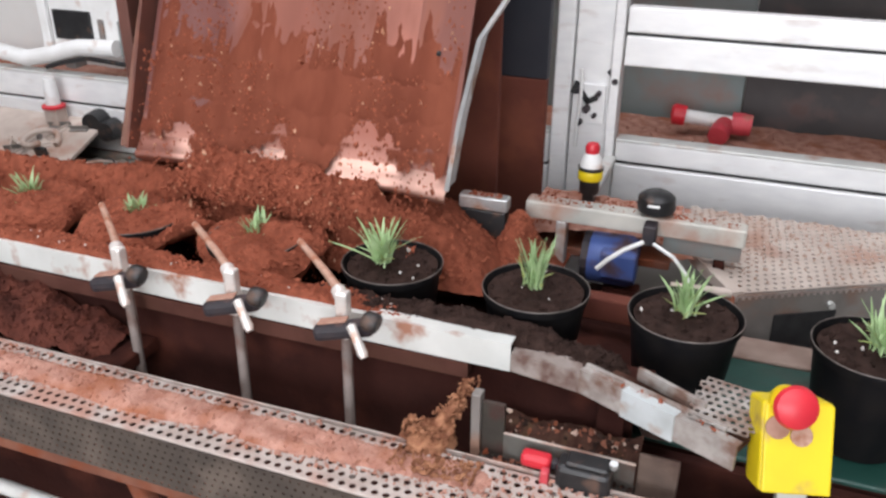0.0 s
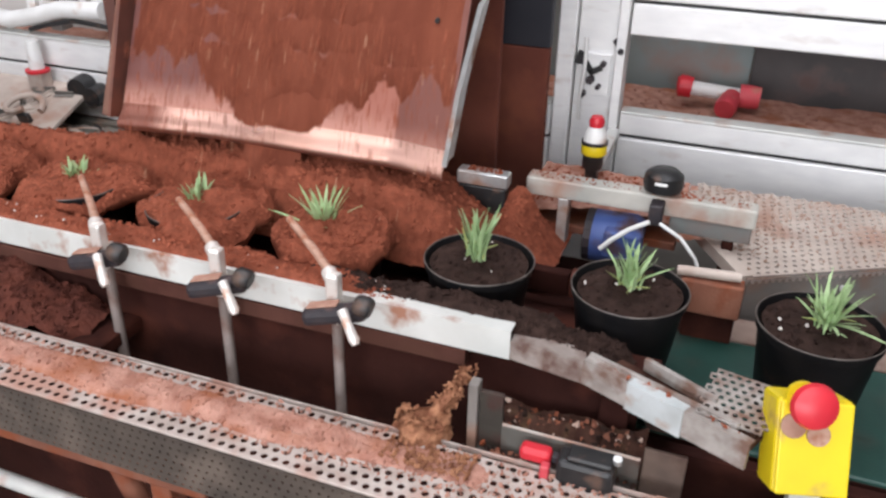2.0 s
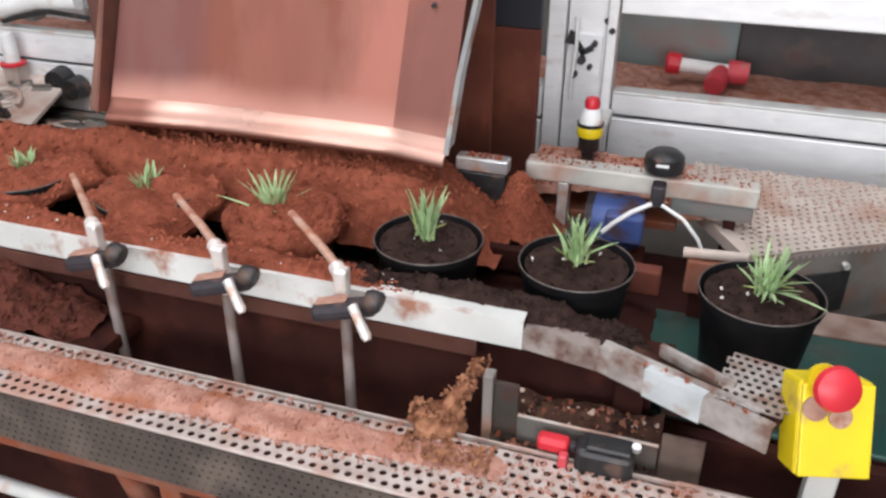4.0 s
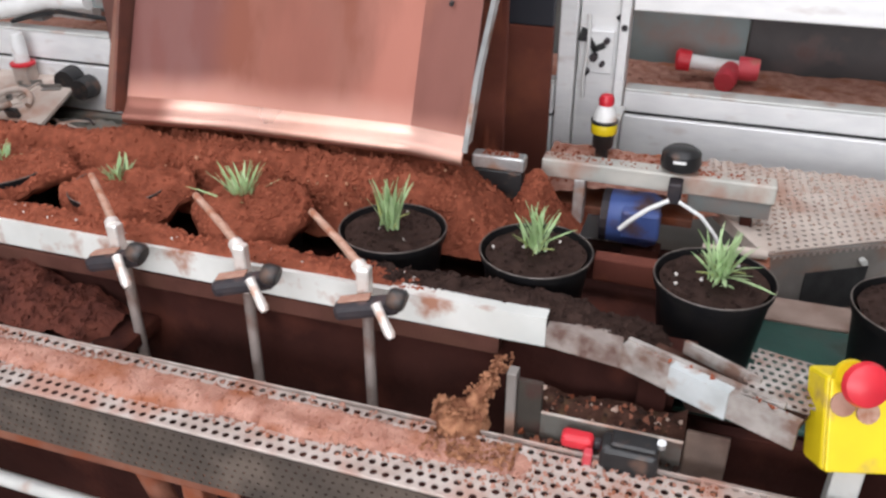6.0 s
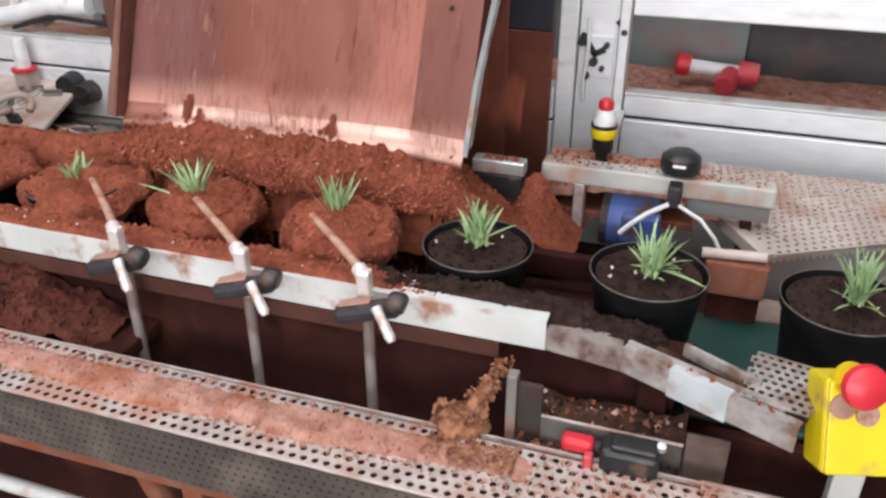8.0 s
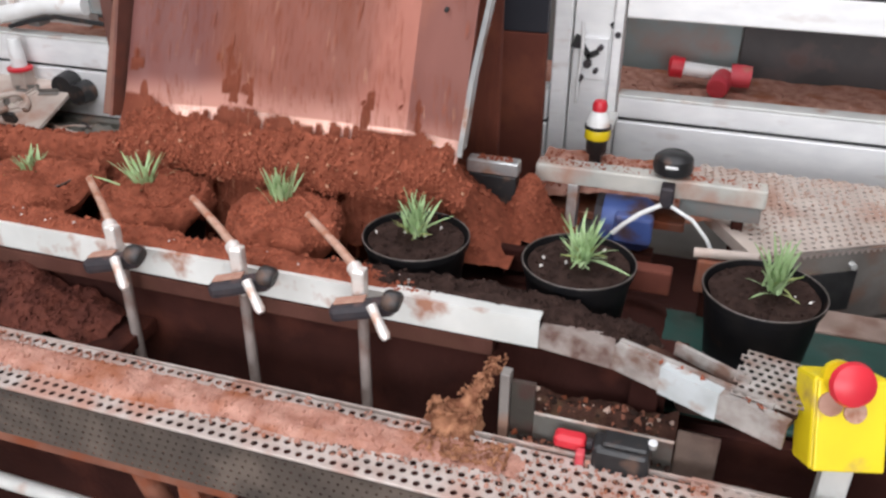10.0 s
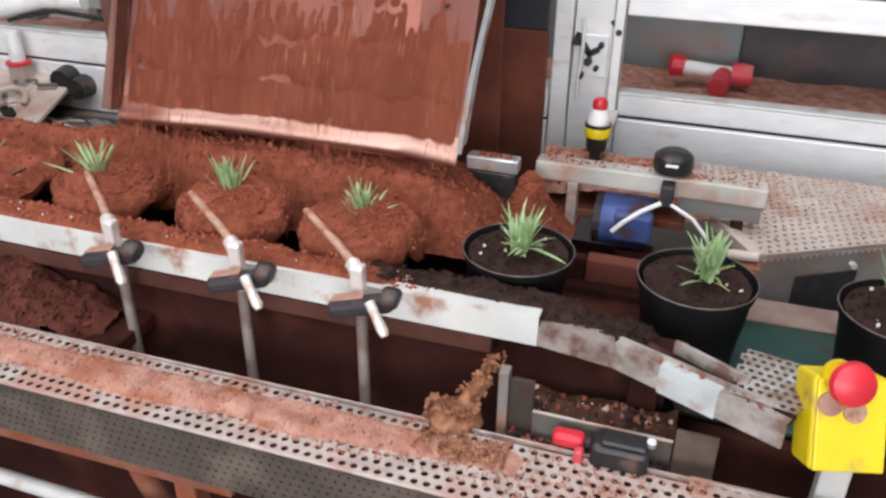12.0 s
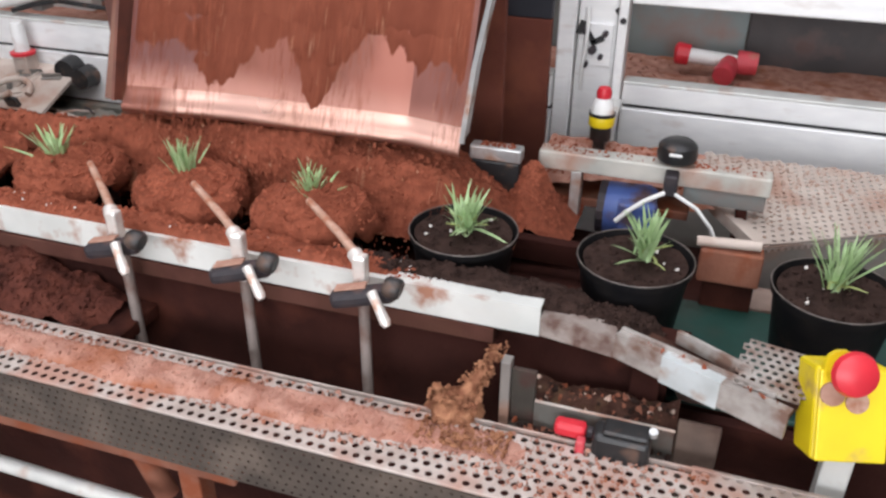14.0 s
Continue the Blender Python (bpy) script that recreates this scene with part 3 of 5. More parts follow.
# ---- adjusting bar with knob and the parts round it ----
def bar_group():
    b = thing("adjusting_bar", "pale dusty aluminium adjusting bar across the conveyor", "bar")
    part("profile", box(-0.262, 0.150, 1.465, 1.505, 0.922, 0.958, 0.004), "dirtybar", b)
    part("lower_profile", box(0.005, 0.146, 1.475, 1.51, 0.888, 0.9215, 0.003), "greygreen", b, "grey-green lower bar")
    part("stud", box(-0.2, -0.18, 1.47, 1.50, 0.83, 0.9215, 0.002), "galv", b, "steel stud")
    part("stud", box(0.10, 0.12, 1.48, 1.505, 0.74, 0.8875, 0.002), "under", b)
    k = thing("star_knob", "black plastic clamping knob on the adjusting bar", "knob")
    part("grip", lathe([(0, 0.0), (0.024, 0.0), (0.034, 0.005), (0.036, 0.014), (0.034, 0.032), (0.024, 0.040), (0, 0.042)], 14, m=pose(-0.016, 1.485, 0.962)), "black", k, smooth=True)
    # the knob's glint is built as a white bar
    part("mark", box(-0.028, -0.006, 1.446, 1.4525, 0.985, 0.989, 0.001), "white", k, "pale highlight made as a small bar")
    part("stem", tube([(-0.016, 1.485, 0.9585), (-0.016, 1.485, 0.9655)], 0.012), "clamp", k)
    w = thing("wire_guide", "bent white wire guide hanging below the bar", "guide")
    j = Vector((-0.018, 1.435, 0.930))
    part("clamp", box(j.x - 0.012, j.x + 0.012, 1.43, 1.464, 0.915, 0.955, 0.004), "clamp", w)
    part("arm", tube([j + Vector(q) for q in ((-0.008, -0.004, -0.008), (-0.04, -0.02, -0.022), (-0.066, -0.03, -0.042), (-0.085, -0.035, -0.062))], 0.0045), "white", w, "white wire arm", True)
    part("arm", tube([j + Vector(q) for q in ((0.010, -0.004, -0.008), (0.050, -0.02, -0.022), (0.078, -0.03, -0.05), (0.090, -0.035, -0.072))], 0.0035), "white", w, "white wire arm", True)
    c = thing("blue_gearmotor", "dirty blue painted gear motor under the bar", "motor")
    part("body", lathe([(0, -0.07), (0.045, -0.07), (0.05, -0.055), (0.052, 0.02), (0.044, 0.035), (0, 0.035)], 20, m=pose(-0.075, 1.50, 0.845, 0, 90, 0)), "blue", c, smooth=True)
    part("flange", tube([(-0.145, 1.50, 0.845), (-0.131, 1.50, 0.845)], 0.05, sides=18), "clamp", c)
    part("terminal_box", box(-0.105, -0.035, 1.438, 1.47, 0.83, 0.885, 0.006), "blue", c)
    part("foot", box(-0.10, -0.03, 1.48, 1.52, 0.74, 0.79, 0.003), "under", c)
    g = thing("guide_block", "brown soil-dusted guide block with a pale top", "guide block")
    part("block", box(0.048, 0.145, 1.278, 1.312, 0.845, 0.905, 0.004), "brownbar", g)
    part("top", tube([(0.040, 1.290, 0.913), (0.138, 1.292, 0.918)], 0.0085), "beige", g, "dusty tube", True)
    part("foot", box(0.06, 0.14, 1.29, 1.31, 0.76, 0.8445, 0.002), "under", g)
    r = thing("pressure_regulator", "small regulator with red cap and yellow band", "regulator")
    m = pose(-0.183, 1.715, 0.893)
    part("base", lathe([(0, 0), (0.020, 0), (0.022, 0.005), (0.022, 0.032), (0, 0.032)], 20, m=m), "black", r, "dark base", True)
    part("band", lathe([(0, 0.0325), (0.026, 0.0325), (0.027, 0.035), (0.027, 0.052), (0.026, 0.054), (0, 0.054)], 20, m=m), "yellow", r, "yellow band", True)
    part("ring", lathe([(0, 0.0545), (0.028, 0.0545), (0.028, 0.061), (0, 0.061)], 20, m=m), "black", r, "black ring", True)
    part("collar", lathe([(0, 0.0615), (0.025, 0.0615), (0.021, 0.080), (0.015, 0.092), (0, 0.092)], 20, m=m), "white", r, "white collar", True)
    part("cap", lathe([(0, 0.0925), (0.015, 0.0925), (0.016, 0.104), (0.012, 0.113), (0, 0.117)], 20, m=m), "red", r, "red cap", True)
    part("bracket", box(-0.197, -0.169, 1.737, 1.984, 0.875, 0.892, 0.002), "pale", r)
    part("foot", box(-0.195, -0.171, 1.70, 1.73, 0.846, 0.8925, 0.002), "black", r)
    s = thing("soil_shelf", "soil-covered steel shelf behind the adjusting bar", "shelf")
    part("plate", box(-0.30, 0.02, 1.52, 1.80, 0.828, 0.845, 0.003), "brownbar", s)
    rng = np.random.default_rng(8)
    hf = lambda x, y: 0.858 + 0.016 * lumpy(x, y, 1, 7) + 0.075 * max(0, 1 - abs(y - 1.57) / 0.08) * max(0, 1 - ((x + 0.08) / 0.2) ** 2)
    pl = [(x, y, hf(x, y)) for x, y in zip(rng.uniform(-0.29, 0.01, 500), rng.uniform(1.53, 1.79, 500))]
    soil_thing("shelf_soil", relief(-0.298, 0.018, 1.522, 1.798, 0.008, hf), "palesoil", "brown soil spilled on the shelf", crumbs(rng, pl, rng.uniform(0.002, 0.006, 500)), "crumb")


def right_tray():
    t = thing("perforated_side_tray", "dusty perforated steel tray beside the conveyor", "tray")
    o = Vector((0.150, 1.395, 0.868))
    u = Vector((0.87, 0.49, 0)).normalized()
    v = Vector((-0.49, 0.87, 0)).normalized()
    mesh_part("sheet", perforated(o, u, v, 46, 30, 0.0170, 0.0042, keep=lambda a, b: (o + u * a + v * b).y < 1.775 and (o + u * a + v * b).x > 0.03), "beige", t)
    part("side_strip", extrude_profile([tuple(u * -0.012 + Vector((0, 0, 0.002))), tuple(u * 0.011 + Vector((0, 0, 0.002))), tuple(u * 0.011 + Vector((0, 0, -0.004))), tuple(u * -0.012 + Vector((0, 0, -0.02)))], o, o + v * 0.26), "beige", t, "plain folded side strip")
    bm = bmesh.new()
    e = o + u * 0.8
    extrude_profile([(0, 0, -0.003), (0.002, -0.004, -0.003), (0.002, -0.004, -0.15), (0, 0, -0.15)], o, e, bm)
    part("skirt", bm, "skirt", t, "grey dirty folded skirt")
    mesh_part("fold", perforated(o + Vector((0, -0.004, -0.016)), u, Vector((0, -0.3, 1)), 62, 1, 0.0125, 0.004), "perf", t, "bright perforated folded edge")
    d = o + u * 0.075 + Vector((0.003, -0.007, 0))
    extra = bmesh.new()
    extrude_profile([(0, 0, -0.045), (0, 0, -0.125), (0.001, -0.0025, -0.125), (0.001, -0.0025, -0.045)], d, d + u * 0.12, extra)
    part("opening", extra, "groove", t, "dark rectangular opening")
    d2 = d + u * 0.105
    part("bolt", tube([d2 + Vector((0, 0, -0.03)), d2 + Vector((0.004, -0.012, -0.03))], 0.006, sides=6), "pale", t)
    part("leg", box(0.3, 0.34, 1.52, 1.56, 0, 0.717, 0.003), "under", t)
    rng = np.random.default_rng(12)
    n = 1500
    a, b = rng.uniform(0, 0.7, n), np.abs(rng.normal(0.30, 0.16, n))
    pl = [tuple(o + u * p + v * q + Vector((0, 0, 0.002))) for p, q in zip(a, b) if 0.01 < q < 0.5]
    pl = [p for p in pl if 0.04 < p[0] and p[1] < 1.77]
    me = crumbs(rng, pl, rng.uniform(0.0012, 0.0045, len(pl)))
    soil_thing("tray_soil", me, "tansoil", "thin brown soil crumbs strewn on the side tray")
    hf = lambda x, y: 0.862 + 0.022 * lumpy(x, y, 0.8, 31) + 0.012
    k = relief(0.02, 0.19, 1.515, 1.775, 0.008, lambda x, y: hf(x, y) - 0.014 + 0.018 * noise.noise((x * 13, y * 13, 3)) - 0.12 * max(0, x - 0.10 - 0.08 * noise.noise((y * 11, 1, 1))) - 0.3 * max(0, 1.52 - y) * (1 if x > 0.12 else 0))
    soil_thing("tray_heap", k, "palesoil", "dry brown soil heaped at the tray's edge")


# ---- conveyor ----
POT_Y, POT_RIM, POT_H, SPEED = 1.138, 0.95, 0.155, 0.0459
RAILZ = 0.935


def conveyor():
    c = thing("belt_conveyor", "green belt conveyor carrying the pots", "conveyor")
    part("belt", box(-3.0, 1.6, 1.03, 1.30, 0.785, 0.794, 0.003), "green", c, "dark green belt")
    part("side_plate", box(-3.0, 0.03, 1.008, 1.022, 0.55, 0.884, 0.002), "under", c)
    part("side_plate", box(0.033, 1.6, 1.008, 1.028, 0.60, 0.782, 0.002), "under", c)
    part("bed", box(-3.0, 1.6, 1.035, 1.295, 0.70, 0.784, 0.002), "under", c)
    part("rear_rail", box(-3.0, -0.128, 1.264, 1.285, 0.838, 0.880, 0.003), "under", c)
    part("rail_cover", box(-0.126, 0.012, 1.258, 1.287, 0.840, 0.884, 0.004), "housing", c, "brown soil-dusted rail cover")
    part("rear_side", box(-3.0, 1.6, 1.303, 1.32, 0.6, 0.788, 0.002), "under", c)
    part("rear_bed", box(-3.0, 0.30, 1.322, 1.60, 0.55, 0.735, 0.003), "under", c, "soil-crusted machine bed with shade painted in")
    part("rear_ledge", box(0.085, 1.6, 1.303, 1.375, 0.7885, 0.797, 0.003), "ledge", c, "dusty beige ledge beside the belt")
    rng = np.random.default_rng(60)
    hf = lambda x, y: 0.797 + 0.006 * lumpy(x, y, 1, 61) + 0.012 * min(1, max(0, (0.02 - x) / 0.05)) - 0.012 * min(1, max(0, (x - 0.0) / 0.03))
    # the belt soil takes the shaded frame colour, which keeps the gaps dark
    soil_thing("belt_soil", relief(-2.2, 0.04, 1.034, 1.298, 0.012, hf), "under", "soil lying on the belt between pots, shade painted in")
    for x in (-2.4, -1.2, -0.2, 0.9):
        part("leg", box(x, x + 0.05, 1.10, 1.15, 0, 0.699, 0.003), "under", c)
    # front guide rail: a bent channel
    r = thing("guide_rail", "bright zinc-plated channel guide rail in front of the pots", "guide rail")
    y0 = 0.991
    bm = extrude_profile([(0, 0, 0), (0, 0, -0.046), (0, 0.010, -0.046), (0, 0.010, -0.043), (0, 0.003, -0.043), (0, 0.003, -0.003), (0, 0.045, -0.003), (0, 0.045, 0)], (-3.0, y0 + 0.012, RAILZ), (-0.150, y0 - 0.008, RAILZ))
    part("channel", bm, "rail", r)
    bm = extrude_profile([(0, 0.001, -0.015), (0, 0.001, -0.045), (0, 0.004, -0.045), (0, 0.004, -0.018), (0, 0.04, -0.018), (0, 0.04, -0.015)], (-0.1495, y0 - 0.009, RAILZ), (-0.046, y0 - 0.026, RAILZ))
    part("worn_end", bm, "railworn", r, "worn and soil-stained end piece")
    part("under_bar", box(-3.0, -0.215, 0.986, 1.006, 0.858, 0.885, 0.002), "dullbar", r, "soil-dusted bar under the channel")
    b = thing("flared_guide", "bent galvanised inlet guide with two flat bars", "guide rail")
    a0, a1 = Vector((-0.046, 0.964, 0.930)), Vector((0.165, 0.872, 0.928))
    part("front_bar", extrude_profile([(0, 0, 0), (0, 0, -0.038), (0.002, 0.004, -0.038), (0.002, 0.004, -0.003), (0.006, 0.012, -0.003), (0.006, 0.012, 0)], a0, a1), "guide", b)
    part("bright_sleeve", extrude_profile([(-0.001, -0.002, 0.001), (-0.001, -0.002, -0.040), (0.006, 0.0125, -0.040), (0.006, 0.0125, 0.001)], a0.lerp(a1, 0.30), a0.lerp(a1, 0.64)), "sleeve", b, "bright bluish sleeve")
    u0 = Vector((-0.040, 0.974, 0.934))
    part("top_strip", extrude_profile([(0, 0, 0), (0, 0, -0.010), (0.003, 0.005, -0.010), (0.003, 0.005, 0)], u0, Vector((0.150, 0.896, 0.934))), "guide", b, "scratched bright strip")
    c0, c1 = Vector((0.030, 0.980, 0.940)), Vector((0.122, 0.928, 0.940))
    part("rear_bar", extrude_profile([(0, 0, 0), (0, 0, -0.018), (0.003, 0.006, -0.018), (0.003, 0.006, 0)], c0, c1), "guide", b)
    part("dirt_strip", extrude_profile([(0, 0, -0.012), (0, 0, -0.02), (0.016, 0.032, -0.02), (0.016, 0.032, -0.012)], a0.lerp(a1, 0.10) + Vector((0.008, 0.014, 0)), a0.lerp(a1, 0.98) + Vector((0.008, 0.014, 0))), "peatbrown", b, "soil-covered strip between the bars")
    mesh_part("perforated_end", perforated((0.100, 0.908, 0.931), (0.97, -0.22, 0.0), (0.16, 0.95, 0.10), 7, 8, 0.0112, 0.0037), "guide", b, "perforated end plate")
    part("support", box(-0.02, 0.02, 0.990, 0.999, 0.60, 0.884, 0.002), "under", b)
    # soil lying on the rail's upper flange
    rng = np.random.default_rng(21)
    def hf(x, y):
        edge = min(1, max(0, (y - 0.991) / 0.008)) * min(1, max(0, (-0.290 - x + 0.05 * noise.noise((x * 8, y * 30, 2))) / 0.14))
        back = min(1, max(0, (1.052 + 0.010 * noise.noise((x * 9, 0, 4)) - y) / 0.012))
        return RAILZ - 0.006 + edge * (0.014 + 0.012 * lumpy(x, y, 1.2, 3)) - 0.09 * (1 - back)
    n = 1500
    xs, ys = rng.uniform(-1.7, -0.31, n), rng.uniform(0.996, 1.05, n)
    pl = [(x, y, hf(x, y)) for x, y in zip(xs, ys)]
    soil_thing("rail_soil", relief(-2.2, -0.28, 0.991, 1.052, 0.006, hf), "soil", "red-brown soil lying on the guide rail", crumbs(rng, pl, rng.uniform(0.0015, 0.005, n)))
    # dark peat that has piled up on the flange behind the rail, up to the inlet
    part("flange", box(-0.60, 0.05, 1.012, 1.046, 0.893, 0.900, 0.002), "under", r, "soil-crusted rear flange with shade painted in")

    def peat(x, y):
        end = min(1, max(0, (0.052 - 0.9 * max(0, y - 1.03) - x + 0.02 * noise.noise((x * 20, y * 20, 6))) / 0.06))
        back = min(1, max(0, (1.056 + 0.004 * noise.noise((x * 12, 0, 8)) - y) / 0.010))
        front = min(1, max(0, (y - 0.972 - 0.26 * max(0, min(0.06, -0.046 - x) + 0.03)) / 0.014))
        rise = 0.020 * min(1, max(0, (-0.085 - x + 0.02 * noise.noise((x * 25, y * 25, 3))) / 0.05)) * min(1, max(0, (y - 0.984) / 0.008))
        return 0.885 + end * (0.036 + rise + 0.012 * lumpy(x, y, 1.1, 71)) * (0.3 + 0.7 * front) - 0.08 * (1 - back) - 0.06 * (1 - end)
    n = 900
    xs, ys = rng.uniform(-0.45, 0.03, n), rng.uniform(0.992, 1.05, n)
    pl = [(x, y, peat(x, y)) for x, y in zip(xs, ys)]
    soil_thing("ledge_peat", relief(-0.48, 0.085, 0.987, 1.056, 0.0055, peat), "darksoil", "dark moist peat lying behind the guide rail", crumbs(rng, pl, rng.uniform(0.0015, 0.0055, n)), "darksoil")


def lever_clamp():
    c = thing("lever_clamp", "dark lever clamp with a dusty rod on the guide rail", "lever clamp", group="clamps along the guide rail")
    part("post", box(-0.010, 0.010, -0.003, 0.016, -0.045, 0.034, 0.004), "lever", c, "pale upright block")
    part("finger_rod", tube([(0, 0.008, 0.026), (-0.05, 0.05, 0.036), (-0.130, 0.115, 0.045)], 0.0075, radii=[0.0070, 0.0062, 0.0054]), "rod", c, "dusty rod", True)
    part("rod_end", tube([(-0.002, 0.006, 0.026), (-0.012, 0.016, 0.029)], 0.011), "lever", c, "pale rod sleeve", True)
    tilt = pose(0.008, 0, 0.004, 0, -13, 8)
    part("clamp_body", box(-0.048, 0.046, -0.034, -0.005, -0.030, -0.006, 0.008, m=tilt), "clamp", c, "dark clamp body")
    part("dust_cap", box(-0.040, 0.006, -0.024, -0.006, -0.0055, -0.003, 0.001, m=tilt), "clamptop", c, "soil dust on the clamp")
    part("knob", tube([(0.046, -0.020, 0.010), (0.052, -0.020, 0.009), (0.066, -0.020, 0.007), (0.070, -0.020, 0.006)], 0.016, radii=[0.012, 0.0155, 0.0155, 0.012], sides=14), "black", c, "black plastic knob", True)
    part("lever", tube([(0.034, -0.036, 0.006), (0.046, -0.046, -0.006), (0.061, -0.057, -0.022), (0.065, -0.060, -0.027)], 0.007, radii=[0.0075, 0.0066, 0.0078, 0.005]), "lever", c, "pale metal lever", True)
    part("stay", tube([(0.0, 0.012, -0.04), (0.0, 0.012, -0.32)], 0.0085, sides=10), "stay", c, "dull grey steel stay", True)
    part("foot", box(-0.02, 0.02, 0.0, 0.03, -0.335, -0.318, 0.002), "under", c)
    return c


def lever_clamps():
    first = lever_clamp()
    spots = [(-0.400, 0.945, 0.955), (-0.592, 0.947, 0.955), (-0.806, 0.947, 0.955)]
    first.matrix_world = pose(*spots[0])
    for p, rz in zip(spots[1:], (3, -2)):
        copy_thing(first, pose(*p, 0, 0, rz))


# ---- front perforated tray and machine base ----
def front_tray():
    t = thing("perforated_front_tray", "perforated steel catch tray with a folded skirt", "tray")
    z = 0.80
    a, b = Vector((-1.6, 0.776, z)), Vector((0.35, 0.760, z))
    u = (b - a).normalized()
    v = Vector((-u.y, u.x, 0))
    back = lambda x: 0.885
    ok = lambda p: p.y < 0.886
    mesh_part("sheet", perforated(a, u, v, 118, 8, 0.0165, 0.0052, keep=lambda p, q: ok(a + u * p + v * q)), "perf", t)
    mesh_part("skirt", perforated(a + Vector((0, -0.003, -0.095)), u, Vector((0, -0.06, 1)), 144, 7, 0.0135, 0.0025), "perfshade", t, "grey perforated folded skirt, darkened as the shaded side")
    part("fold", tube([a + Vector((0, -0.001, -0.003)), b + Vector((0, -0.001, -0.003))], 0.0035, sides=8), "perf", t)
    part("rear_fold", box(-1.6, -0.06, 0.8865, 0.8895, 0.795, 0.8025, 0.0005), "perf", t, "pale folded rear edge")
    part("rear_fold", box(-0.06, 0.35, 0.886, 0.889, 0.795, 0.802, 0), "perf", t, "pale folded rear edge")
    part("support", box(-1.55, -1.5, 0.80, 0.85, 0, 0.79, 0.003), "under", t)
    part("support", box(0.25, 0.3, 0.80, 0.86, 0, 0.79, 0.003), "under", t)
    rng = np.random.default_rng(33)
    def hf(x, y):
        d = (Vector((x, y, z)) - a).dot(v)
        w = max(0, 0.885 - y)
        front = 0.014 + 0.022 * noise.noise((x * 6, 0.3, 0)) + 0.02 * max(0, (x + 0.42) * 1.3)
        f = min(1, max(0, (d - 0.018 - front) / 0.02)) * min(1, max(0, (w - 0.017 + 0.008 * noise.noise((x * 8, 3, 1))) / 0.012))
        f *= min(1, max(0, (-0.10 - x + 0.06 * noise.noise((x * 9, y * 20, 8))) / 0.14))
        return z - 0.003 + f * (0.0095 + 0.010 * lumpy(x, y, 1.1, 11))
    n = 3200
    xs, ys = rng.uniform(-1.5, 0.1, n), rng.uniform(0.76, 0.882, n)
    pl = [(x, y, max(hf(x, y), z + 0.001)) for x, y in zip(xs, ys) if (Vector((x, y, z)) - a).dot(v) > 0.022 + 0.02 * noise.noise((x * 6, y * 6, 0))]
    soil_thing("drift_soil", relief(-1.6, 0.12, 0.776, 0.884, 0.006, hf, z), "palesoil", "dry pinkish soil drifted over the perforated tray", crumbs(rng, pl, rng.uniform(0.0012, 0.0042, len(pl))), "palesoil")
    # clump of soil spilling over the rear edge
    rng = np.random.default_rng(5)
    pts, sizes = [], []
    for k in range(1500):
        q = rng.uniform(0, 1)
        g = np.clip(rng.normal(size=3), -1.3, 1.3)
        if q < 0.50:
            c = (-0.245 + 0.026 * g[0], 0.900 + 0.012 * g[1], 0.806 + 0.014 * abs(g[2]))
        elif q < 0.78:
            u = rng.uniform(0, 1)
            c = (-0.235 + 0.038 * u + (0.012 - 0.005 * u) * g[0], 0.912 + 0.045 * u + 0.007 * g[1], 0.815 + 0.062 * u + 0.008 * g[2])
        else:
            c = (-0.215 + 0.045 * g[0], 0.868 - 0.045 * rng.uniform(0, 1), 0.8035 + 0.004 * abs(g[2]))
        pts.append(c)
        sizes.append(rng.uniform(0.0015, 0.0050))
    core = lathe([(0, -0.014), (0.040, -0.012), (0.032, 0.002), (0.016, 0.010), (0, 0.012)], 24, m=pose(-0.243, 0.903, 0.806))
    lathe([(0, -0.02), (0.013, -0.012), (0.008, 0.02), (0.005, 0.045), (0, 0.055)], 14, core, pose(-0.232, 0.912, 0.818, -30, 30, 0))
    for w in core.verts:
        w.co = w.co + 0.010 * noise.noise_vector(w.co * 60)
    k = finish("soil_clump", core, "clump", smooth=True)
    tagged(k, "clump of moist orange-brown soil and roots on the tray edge", "soil", kind="stuff")
    cr = crumbs(rng, pts, sizes)
    cr.materials.append(M["clump"])
    o = new("loose_soil", cr)
    o.parent = k
    tagged(o, kind="stuff")
    # loose soil at the tray's far end
    hf2 = lambda x, y: 0.795 + 0.070 * max(0, 1 - ((x + 1.15) / 0.30) ** 2) * min(1, max(0, (y - 0.885) / 0.03)) + 0.034 * lumpy(x, y, 1, 17)
    pts = [(x, y, hf2(x, y) + 0.001) for x, y in zip(rng.uniform(-1.45, -0.86, 1600), rng.uniform(0.892, 0.998, 1600))]
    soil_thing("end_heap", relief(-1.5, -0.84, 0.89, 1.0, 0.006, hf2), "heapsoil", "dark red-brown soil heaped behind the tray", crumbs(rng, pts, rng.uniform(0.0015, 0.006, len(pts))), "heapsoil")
    s = thing("heap_shelf", "soil-crusted shelf plate under the heap, shade painted in", "shelf")
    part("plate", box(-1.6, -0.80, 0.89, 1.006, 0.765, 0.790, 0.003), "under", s)


